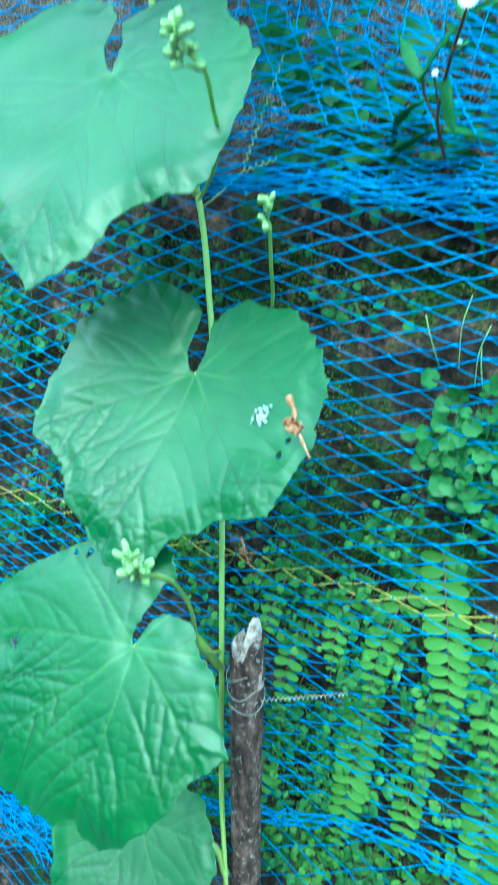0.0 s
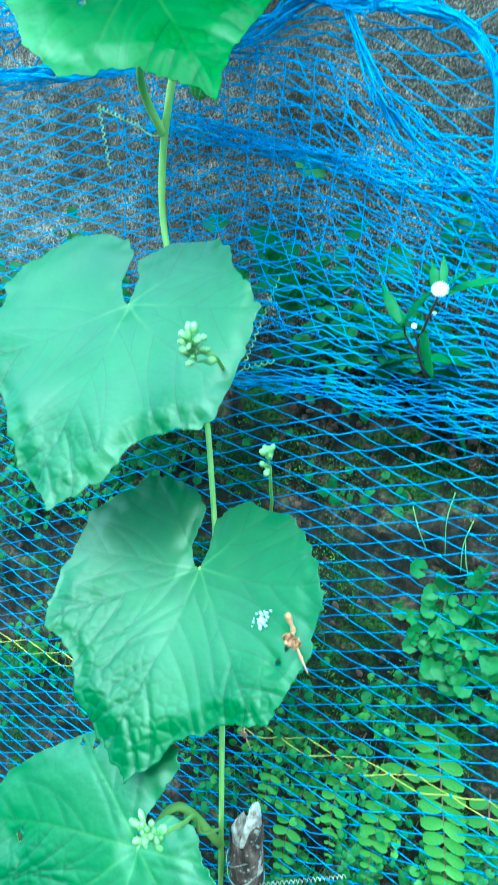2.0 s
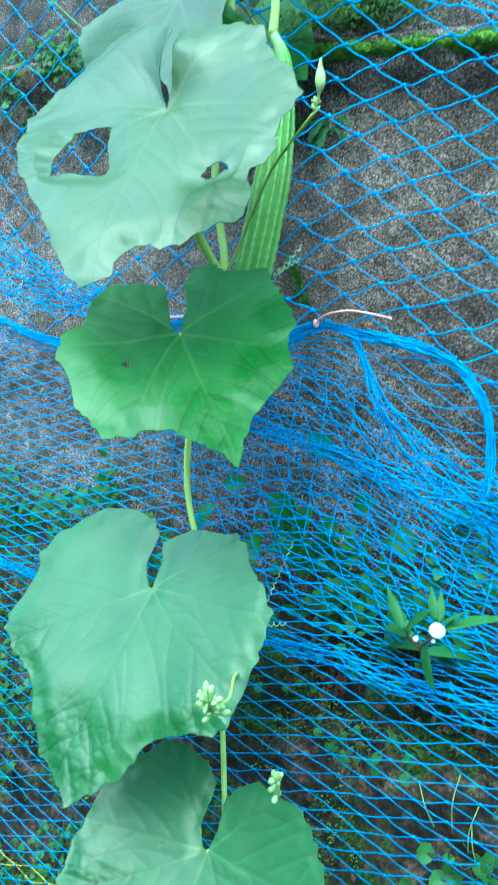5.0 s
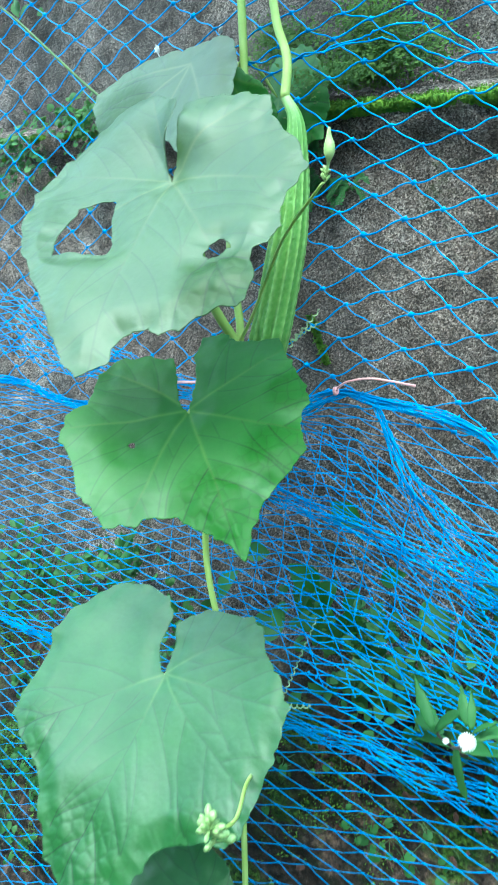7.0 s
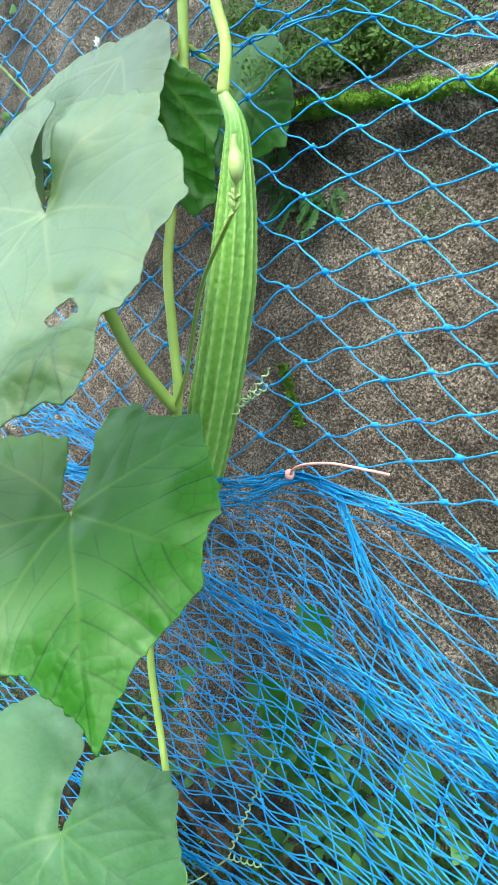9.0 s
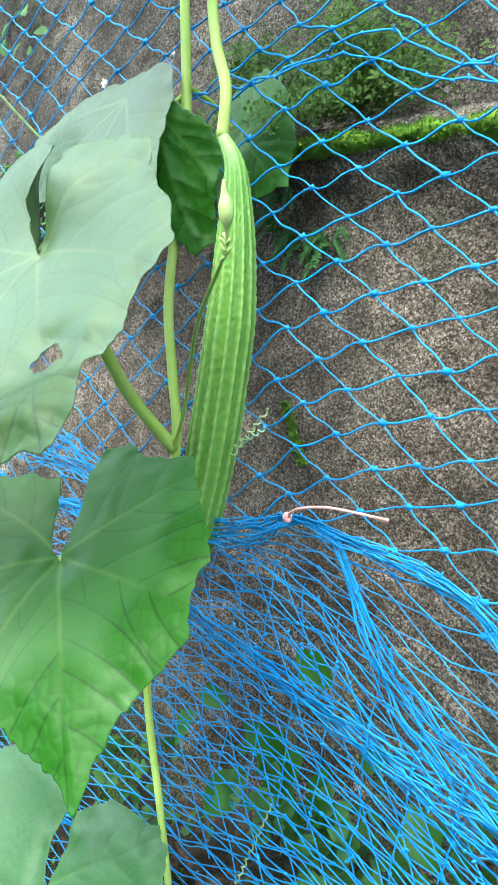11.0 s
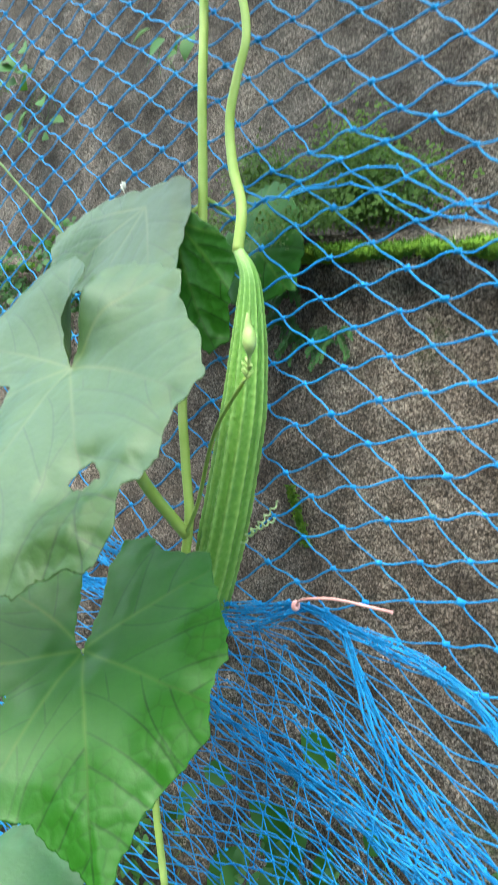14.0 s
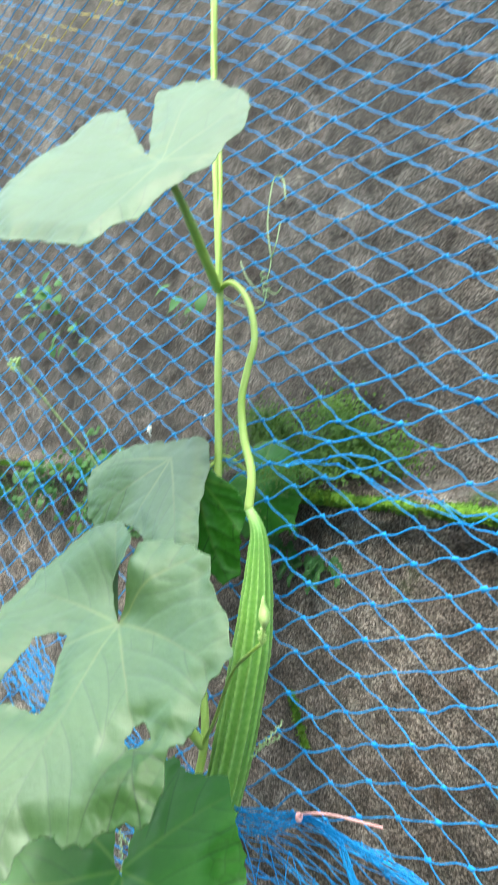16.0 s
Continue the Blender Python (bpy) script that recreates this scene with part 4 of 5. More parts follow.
LEAF_H = [(-102, 20), (-126, 60), (-134, 124), (-147, 122), (-163, 114), (169, 97), (155, 85), (136, 73), (128, 57), (96, 52), (75, 42), (50, 40), (34, 54), (28, 72), (13, 76), (9, 93), (4, 104), (-12, 112), (-23, 121),
          (-34, 149), (-50, 168), (-62, 166), (-80, 148), (-91, 136), (-108, 140), (-118, 120), (-112, 60)]
leaf_h = leaf_blade("leaf", (-0.209, 0.495, 1.923), (0.876, 0.083, -0.476), (-0.37, -0.518, -0.772), LEAF_H, (0.3, 0.0, 0.3), (0, -45, -100, -150, 165, 110), M_LEAF_SKY_SHEEN, VINE,
                    "upper leaf held out from the net, pale with painted sky sheen", relief=0.6, seed=37)
LEAF_J = [(90, 20), (64, 48), (48, 67), (30, 82), (20, 110), (10, 114), (4, 101), (-3, 70), (-9, 20), (160, 5)]
leaf_j = leaf_blade("leaf", (-0.317, 0.640, 1.694), (0.90, 0.42, 0), (0.0, 0.10, -1), LEAF_J, (0.2, 0.2, 0.2), (8, 35, 60), M_LEAF_DARK, VINE,
                    "dark shaded half of a folded leaf", relief=1.2, seed=41, zones=((20, 60, 60),))
leaf_k = leaf_blade("leaf", (-0.300, 0.712, 1.690), (0.75, 0.05, 0.62), (0.70, -0.05, -0.72), [(a, r * 0.50) for a, r in LEAF_YOUNG], (0.4, 0.0, 0.2), (0, 50, 105, -50, -105), M_LEAF_DARK, VINE,
                    "dark green leaf grown behind the net", relief=0.9, seed=43, zones=((0, 40, 40),))

# leaf stalks
for blade, pts in ((leaf_c, [(-0.272, 0.549, 0.757), (-0.278, 0.555, 0.84), (-0.265, 0.515, 0.910)]),
                   (leaf_b, [(-0.342, 0.648, 1.045), (-0.348, 0.61, 1.11), (-0.333, 0.535, 1.141)]),
                   (leaf_a, [(-0.374, 0.661, 1.296), (-0.375, 0.640, 1.323), (-0.350, 0.600, 1.342), (-0.277, 0.521, 1.378)]),
                   (leaf_d, [(-0.316, 0.646, 1.437), (-0.318, 0.610, 1.475), (-0.302, 0.58, 1.50), (-0.288, 0.545, 1.54), (-0.277, 0.514, 1.556)]),
                   (leaf_e, [(-0.262, 0.51, 0.60), (-0.27, 0.46, 0.69), (-0.245, 0.377, 0.733)]),
                   (leaf_f, [(-0.25, 0.468, 0.35), (-0.27, 0.47, 0.385), (-0.345, 0.447, 0.403)]),
                   (leaf_g, [(-0.312, 0.662, 1.66), (-0.335, 0.664, 1.70), (-0.355, 0.643, 1.714)]),
                   (leaf_h, [(-0.309, 0.668, 1.899), (-0.278, 0.615, 1.907), (-0.245, 0.56, 1.915), (-0.209, 0.497, 1.921)]),
                   (leaf_j, [(-0.308, 0.662, 1.71), (-0.313, 0.652, 1.70), (-0.317, 0.641, 1.694)]),
                   (leaf_k, [(-0.306, 0.664, 1.715), (-0.306, 0.69, 1.71), (-0.300, 0.711, 1.690)])):
    s = Soup()
    line = spline(pts, 8)
    wide = 1.2 if blade is leaf_h else 1.15 if blade is leaf_d else 0.5 if blade in (leaf_g, leaf_j, leaf_k) else 1.0
    s.tube(line, [wide * (0.0042 - 0.0024 * (k / (len(line) - 1)) ** 3) for k in range(len(line))], 10)
    pet = part("petiole", s.mesh(), M_STEM)
    pet.parent = blade
    off = VINE.location
    pet.matrix_parent_inverse = Matrix.Identity(4)


def build_gourd():
    path = spline([(-0.249, 0.640, 1.656), (-0.240, 0.643, 1.633), (-0.243, 0.647, 1.605), (-0.251, 0.652, 1.567), (-0.262, 0.657, 1.528), (-0.280, 0.663, 1.478),
                   (-0.300, 0.668, 1.424), (-0.320, 0.672, 1.376), (-0.333, 0.674, 1.345), (-0.340, 0.675, 1.325)], 24)
    n, around = len(path), 130
    rs = [interp(k / (n - 1), [0, 0.015, 0.04, 0.10, 0.2, 0.32, 0.45, 0.62, 0.8, 0.92, 0.98, 1], [0.0030, 0.0044, 0.0051, 0.0069, 0.0104, 0.0149, 0.0182, 0.0194, 0.0178, 0.0135, 0.008, 0.002]) for k in range(n)]
    verts, faces, ridge = [], [], []
    side = None
    for k, p in enumerate(path):
        d = (path[min(k + 1, n - 1)] - path[max(k - 1, 0)]).normalized()
        if side is None:
            side = d.cross(Vector((0, 1, 0))).normalized()
        side = (side - d * side.dot(d)).normalized()
        up = d.cross(side)
        for s in range(around):
            a = 2 * math.pi * s / around
            c = 0.5 + 0.5 * math.cos(13 * a + 0.35 * math.sin(k * 0.02))
            sharp = c ** 6
            wob = noise.noise(Vector((math.cos(a) * 3, math.sin(a) * 3, k * 0.09)))
            bead = 0.5 + 0.5 * math.sin(k * 1.35 + 4 * noise.noise(Vector((round(6.5 * a / math.pi) * 3.1, k * 0.03, 6))))
            lane = math.floor(6.5 * a / math.pi + 0.5) + 0.0
            lump = math.sin(k * 1.9 + 5 * noise.noise(Vector((lane * 2.7, k * 0.05, 2))) + lane * 2.1) * (1 - sharp) * c * 4 * (1 - c) * smooth(0.10, 0.3, k / n)
            r = 0.00032 * lump + rs[k] * (0.92 + 0.13 * sharp * (0.75 + 0.25 * bead) * smooth(0.02, 0.2, k / n) + 0.03 * wob) + 0.0009 * noise.noise(Vector((math.cos(a) * 7, math.sin(a) * 7, k * 0.55))) * (1 - sharp) * smooth(0.05, 0.3, k / n)
            verts.append(tuple(p + (side * math.cos(a) + up * math.sin(a)) * r))
            ridge.append(min(1, max(0, sharp * (0.5 + 0.5 * bead) + 0.22 * max(0, lump)) * (0.55 + 0.45 * smooth(0.05, 0.3, k / n))))
            if k:
                t = (s + 1) % around
                faces.append(((k - 1) * around + s, (k - 1) * around + t, k * around + t, k * around + s))
    faces += [tuple(reversed(range(around))), tuple(range((n - 1) * around, n * around))]
    ob = part("gourd", (verts, [], faces), M_GOURD, None, "long green ridged gourd hanging by its stalk")
    at = ob.data.attributes.new("ridge", 'FLOAT', 'POINT')
    at.data.foreach_set("value", ridge)
    at = ob.data.attributes.new("neck", 'FLOAT', 'POINT')
    at.data.foreach_set("value", [1 - smooth(0, 0.13, k / n) for k in range(n) for _ in range(around)])
    under(ob, VINE)
    s = Soup()
    line = spline([(-0.309, 0.668, 1.897), (-0.293, 0.663, 1.899), (-0.278, 0.659, 1.893), (-0.262, 0.657, 1.875), (-0.251, 0.655, 1.85), (-0.248, 0.654, 1.82), (-0.255, 0.651, 1.793),
                   (-0.262, 0.649, 1.761), (-0.257, 0.646, 1.722), (-0.246, 0.643, 1.687), (-0.248, 0.640, 1.652)], 8)
    s.tube(line, [interp(k / (len(line) - 1), [0, 0.1, 0.6, 0.9, 1], [0.0022, 0.0029, 0.0036, 0.0041, 0.0044]) for k in range(len(line))], 10)
    st = part("stalk", s.mesh(), M_STEM)
    st.parent = ob


build_gourd()

# flower buds and their stalks
random.seed(5)
bud_cluster(VINE, (-0.173, 0.400, 1.127), 0.030, 22, [(-0.337, 0.645, 1.040), (-0.291, 0.600, 1.062), (-0.236, 0.530, 1.086), (-0.207, 0.480, 1.105), (-0.178, 0.430, 1.119), (-0.172, 0.405, 1.127)])
bud_cluster(VINE, (-0.159, 0.462, 1.038), 0.027, 16, [(-0.300, 0.592, 0.88), (-0.245, 0.600, 0.920), (-0.208, 0.550, 0.966), (-0.180, 0.500, 1.003), (-0.163, 0.470, 1.033)])
bud_cluster(VINE, (-0.135, 0.275, 0.897), 0.026, 24, [(-0.262, 0.51, 0.62), (-0.255, 0.470, 0.657), (-0.204, 0.400, 0.764), (-0.150, 0.320, 0.856), (-0.134, 0.279, 0.893)])
bud_cluster(VINE, (-0.164, 0.555, 1.546), 0.017, 9, [(-0.316, 0.645, 1.437), (-0.285, 0.63, 1.465), (-0.226, 0.59, 1.515), (-0.168, 0.557, 1.543)], skin_bud=M_PALE_BUD)
s = Soup()
s.tube(spline([(-0.163, 0.555, 1.548), (-0.160, 0.552, 1.554), (-0.158, 0.550, 1.559), (-0.157, 0.549, 1.564), (-0.1565, 0.548, 1.569), (-0.156, 0.547, 1.573), (-0.155, 0.546, 1.577)], 3),
       [interp(k / 18, [0, 0.2, 0.30, 0.42, 0.58, 0.70, 0.86, 1], [0.0010, 0.0012, 0.0030, 0.0042, 0.0039, 0.0024, 0.0015, 0.0008]) for k in range(19)], 10)
under(part("bud", s.mesh(), M_PALE_BUD, None, "single plump pale bud"), VINE)
bud_cluster(VINE, (-0.655, 0.630, 1.882), 0.034, 9, [(-0.40, 0.655, 1.66), (-0.45, 0.652, 1.69), (-0.505, 0.650, 1.735), (-0.56, 0.642, 1.79), (-0.61, 0.636, 1.84), (-0.653, 0.631, 1.878)], M_RUNNER)

# tendrils
for turn, pts in enumerate((coil((-0.300, 0.668, 1.065), (-0.264, 0.690, 1.157), 14, 0.0016, 0.5),
            coil((-0.298, 0.668, 1.064), (-0.262, 0.668, 1.072), 5, 0.0024, 0.6),
            spline([(-0.337, 0.645, 1.031), (-0.318, 0.655, 1.045), (-0.298, 0.668, 1.064)], 6),
            coil((-0.213, 0.480, 0.604), (-0.139, 0.542, 0.592), 22, 0.0016),
            [Vector((-0.2205 + 0.0178 * math.cos(a), 0.490 + 0.0178 * math.sin(a), 0.598 + 0.0030 * a + 0.004 * math.sin(2.3 * a))) for a in np.linspace(-2.6, 13, 90)],
            spline([(-0.374, 0.659, 1.295), (-0.387, 0.655, 1.297), (-0.400, 0.655, 1.307), (-0.398, 0.653, 1.311)], 6),
            coil((-0.400, 0.655, 1.307), (-0.454, 0.660, 1.332), 10, 0.0016),
            coil((-0.454, 0.660, 1.332), (-0.456, 0.670, 1.272), 9, 0.0014),
            coil((-0.267, 0.660, 1.433), (-0.234, 0.665, 1.465), 6, 0.0026, 0.4),
            coil((-0.262, 0.660, 1.440), (-0.237, 0.665, 1.452), 5, 0.0024, 0.5),
            spline([(-0.309, 0.668, 1.894), (-0.270, 0.660, 1.867), (-0.239, 0.655, 1.855), (-0.231, 0.655, 1.870)], 6),
            coil((-0.231, 0.655, 1.865), (-0.236, 0.655, 1.893), 4, 0.0040, 0.6),
            spline([(-0.240, 0.655, 1.87), (-0.256, 0.655, 1.89), (-0.265, 0.655, 1.912)], 6),
            spline([(-0.231, 0.655, 1.870), (-0.220, 0.655, 1.863), (-0.212, 0.655, 1.868)], 6),
            spline([(-0.231, 0.655, 1.880), (-0.225, 0.655, 1.901), (-0.224, 0.650, 1.938), (-0.215, 0.650, 1.981), (-0.203, 0.650, 1.978), (-0.200, 0.650, 1.954)], 6),
            spline([(-0.225, 0.655, 1.901), (-0.213, 0.650, 1.915), (-0.208, 0.650, 1.932)], 6))):
    s = Soup()
    dry = turn in (3, 4)
    s.tube(pts, 0.00045 if dry else 0.0007, 5)
    under(part("tendril", s.mesh(), M_TWINE if dry else M_TENDRIL, None, "dried grey tendril" if dry else "thin coiled tendril"), VINE)

def build_spatter():
    s = Soup()
    for k in range(46):
        u, w = 0.078 + random.gauss(0, 0.0034), 0.03 + random.gauss(0, 0.0046)
        c = Vector((-0.265, 0.513, 0.912)) + Vector((0.999, 0.029, -0.041)) * u + Vector((-0.012, -0.657, -0.754)) * w
        h = 1.37 * u * u - 0.57 * u * w + 0.79 * w * w + 0.0022
        c += Vector((0.04, -0.754, 0.655)) * h
        r = random.uniform(0.0005, 0.0017)
        s.tube([c - Vector((0.04, -0.754, 0.655)) * 0.002, c + Vector((0.04, -0.754, 0.655)) * 0.0002], [r, r * 0.7], 7)
    stuff(under(part("spatter", s.mesh(), M_DROPPING, None, "dried white spatter"), VINE))


build_spatter()


def build_dried_flower(place, size):
    """A withered flower: a shrunken tube and crumpled petals."""
    place = Vector(place)
    ob = thing("dried_flower", place, "withered orange-brown flower caught on the vine", "flower", "withered flowers")
    s = Soup()
    s.tube(spline([place + Vector((-0.004, -0.001, 0.020)) * size, place + Vector((0, 0, 0.008)) * size, place, place + Vector((0.008, -0.004, -0.012)) * size, place + Vector((0.014, -0.006, -0.022)) * size], 4),
           [0.0018 * size * (1.3 - 0.06 * k) * (1 + 0.3 * math.sin(k * 1.7)) for k in range(17)], 7)
    under(part("calyx", s.mesh(), M_DRY), ob)
    for k in range(5):
        v, f = [], []
        a = 1.3 * k
        d = Vector((math.cos(a), -0.5, math.sin(a) * 0.9 - 0.2)).normalized()
        e = d.cross(Vector((0.2, 1, 0.1))).normalized()
        up = d.cross(e)
        for i in range(6):
            for j in range(4):
                q = Vector((i * 1.3 + k * 5, j * 1.3, 2))
                v.append(tuple(place + size * (d * 0.0022 * i * (1 - 0.05 * i) + e * 0.0026 * (j - 1.5) * math.sin(0.5 + i * 0.45) + up * 0.004 * noise.noise(q) + e * 0.002 * noise.noise(q + Vector((9, 9, 9))))))
                if i and j:
                    f.append(((i - 1) * 4 + j - 1, i * 4 + j - 1, i * 4 + j, (i - 1) * 4 + j))
        pt = part("petal", (v, [], f), M_DRY)
        sol = pt.modifiers.new("thickness", 'SOLIDIFY')
        sol.thickness = 0.0004
        under(pt, ob)


build_dried_flower((-0.145, 0.462, 0.902), 1.0)
build_dried_flower((-0.232, 0.520, 0.742), 0.6)


def build_stick():
    ob = thing("stake", (-0.285, 0.49, -0.4), "rough dark brown wooden stake, snapped off at the top", "stake")
    axis = spline([(-0.285, 0.49, -0.42), (-0.262, 0.49, 0.0), (-0.250, 0.49, 0.20), (-0.238, 0.49, 0.34), (-0.230, 0.49, 0.468), (-0.221, 0.49, 0.587), (-0.216, 0.49, 0.662)], 10)
    n, around = len(axis), 28
    v, f = [], []
    for k, p in enumerate(axis):
        for s in range(around):
            a = 2 * math.pi * s / around
            r = 0.0162 + 0.0014 * noise.noise(Vector((math.cos(a) * 2, math.sin(a) * 2, k * 0.5))) + 0.0007 * noise.noise(Vector((math.cos(a) * 6, math.sin(a) * 6, k * 0.9)))
            top = 0.0
            if k == n - 1:
                top = interp(math.cos(a), [-1, -0.6, -0.2, 0.2, 0.7, 1], [-0.006, 0.000, -0.022, -0.012, 0.016, 0.012]) + 0.005 * noise.noise(Vector((math.cos(a) * 4, math.sin(a) * 4, 12)))
            v.append((p.x + r * math.cos(a), p.y + r * math.sin(a), p.z + top))
            if k:
                t = (s + 1) % around
                f.append(((k - 1) * around + s, (k - 1) * around + t, k * around + t, k * around + s))
    under(part("bark", (v, [], f), M_BARK), ob)
    # the torn face: a tall splinter on one side, a ragged step on the other
    top, cols = axis[-1], 34
    v, f = [], []
    for k in range(cols):
        q = k / (cols - 1) * 2 - 1
        h = interp(q, [-1, -0.8, -0.55, -0.3, -0.05, 0.15, 0.35, 0.6, 0.85, 1], [0.000, 0.004, 0.010, -0.010, -0.012, 0.006, 0.026, 0.034, 0.028, 0.012]) + 0.005 * noise.noise(Vector((q * 9, 1, 4)))
        deep = 0.0135 * math.sqrt(max(0.02, 1 - q * q))
        for d, up in ((-1.0, 0.55), (-0.45, 0.92), (0.1, 1.0), (0.9, 0.75)):
            v.append((top.x + 0.0150 * q, top.y + deep * d, top.z + (h if h < 0 else h * up) + 0.002 * noise.noise(Vector((q * 14, d * 3, 7)))))
        for d in (0.9, -1.0):
            v.append((top.x + 0.0150 * q - 0.001, top.y + deep * d, top.z - 0.045))
        if k:
            a = (k - 1) * 6
            f += [(a + i, a + (i + 1) % 6, a + 6 + (i + 1) % 6, a + 6 + i) for i in range(6)]
    f += [tuple(reversed(range(6))), tuple(range((cols - 1) * 6, cols * 6))]
    under(part("torn_top", (v, [], f), M_WOOD, None, "pale splintered wood", smooth=False), ob)
    return ob


build_stick()

# ---------------------------------------------------------------- plants on the wall
def flat_leaf(shape, fold=0.25, droop=0.3):
    """One small leaf as (points, faces), base at the origin, tip along y, unit length; shape: half-widths along it."""
    n = len(shape)
    v, f = [], []
    for k, w in enumerate(shape):
        y = k / (n - 1)
        z = -droop * y * y
        v += [(-w, y, z + fold * w), (0, y, z), (w, y, z + fold * w)]
        if k:
            a = (k - 1) * 3
            f += [(a, a + 1, a + 4, a + 3), (a + 1, a + 2, a + 5, a + 4)]
    return v, f


def disc_leaf(count, waves, depth, cup, base=0.25):
    """A small round leaf as (points, faces): a cupped, scalloped disc with a notch at its stalk."""
    v, f = [(0, base, 0)], []
    for ring, q in ((1, 0.55), (2, 1.0)):
        for k in range(count + 1):
            a = math.pi * (-0.93 + 1.86 * k / count)
            r = 0.5 * q * (1 + (depth * math.cos(waves * a) if ring == 2 else 0))
            v.append((r * math.sin(a), base + 0.05 + r * math.cos(a) * 0.95, cup * q * q + 0.05 * math.sin(3 * a + 1) * q))
    n = count + 1
    for k in range(count):
        f.append((0, 1 + k + 1, 1 + k))
        f.append((1 + k, 2 + k, n + 2 + k, n + 1 + k))
    return v, f


ROUND = disc_leaf(8, 3, 0.05, -0.10)
LOBED = disc_leaf(16, 7, 0.08, 0.14)
OVAL = flat_leaf([0.03, 0.22, 0.33, 0.34, 0.22, 0.03], 0.25, 0.3)
LANCE = flat_leaf([0.03, 0.062, 0.080, 0.098, 0.090, 0.100, 0.080, 0.066, 0.044, 0.030, 0.006], 0.5, 0.22)
TINY = flat_leaf([0.04, 0.32, 0.04], 0.2, 0.2)
PINNA = flat_leaf([0.22, 0.38, 0.45, 0.47, 0.43, 0.24], 0.12, 0.10)


def place_leaf(s, shape, foot, along, face, size):
    """Add a leaf to a soup: foot point, direction of the tip, direction it faces."""
    y = Vector(along).normalized()
    z = Vector(face)
    z = (z - y * z.dot(y)).normalized()
    x = y.cross(z)
    foot = Vector(foot)
    s.add([tuple(foot + (x * a + y * b + z * c) * size) for a, b, c in shape[0]], shape[1])


def behind(x, z, y):
    """Keep wall growth behind the net, but for the low part where it pushes through."""
    return max(y, net_y(z) + (0.012 if z > 0.9 else 0.004))


def creeper(place, spread, count, size, shape=ROUND, material=None, label="", name="creeping_plant", depth=0.03, group="creeping wall plants", stalk=0.02, seed=0):
    """A trailing plant on the wall: short stems and many small leaves."""
    rnd = random.Random(seed)
    x0, z0 = place
    ob = thing(name, (x0, wall_y(x0, z0), z0), label or "small round-leaved creeping plant rooted in the damp wall", "plant", group)
    stems, leaves = Soup(), Soup()
    runners = max(3, count // 9)
    for r in range(runners):
        x, z = x0 + rnd.gauss(0, spread[0] * 0.5), z0 + rnd.gauss(0, spread[1] * 0.5)
        d = Vector((rnd.uniform(-1, 1), 0, rnd.uniform(-1.2, 0.3))).normalized()
        line = []
        for k in range(6):
            line.append(Vector((x, behind(x, z, wall_y(x, z) - 0.004 - depth * (0.25 + 0.5 * rnd.random())), z)))
            d = (d + Vector((rnd.uniform(-0.5, 0.5), 0, rnd.uniform(-0.5, 0.3)))).normalized()
            x += d.x * min(size * 0.9, 0.009)
            z += d.z * min(size * 0.9, 0.009)
        if stalk > 0.005:
            stems.tube(spline(line, 3), 0.0005, 4)
        for k in range(max(1, round(count / runners))):
            p = line[rnd.randrange(6)] + Vector((rnd.gauss(0, size * 0.5), -rnd.random() * depth, rnd.gauss(0, size * 0.5)))
            p.y = behind(p.x, p.z, p.y)
            along = Vector((rnd.uniform(-1, 1), -0.35, rnd.uniform(-1, 0.7)))
            face = Vector((rnd.uniform(-0.5, 0.5), -1, rnd.uniform(0.2, 1.1)))
            q = p + along.normalized() * stalk * rnd.random()
            if stalk > 0.005:
                stems.tube([p, q], 0.0004, 3, cap=False)
            place_leaf(leaves, shape, q, along, face, size * rnd.uniform(0.6, 1.15))
    if stems.v:
        stuff(under(part("stalk_work", stems.mesh(), M_RUNNER), ob))
    stuff(under(part("foliage", leaves.mesh(), material or M_PLANT), ob))
    return ob


PINNA_MESH = {}


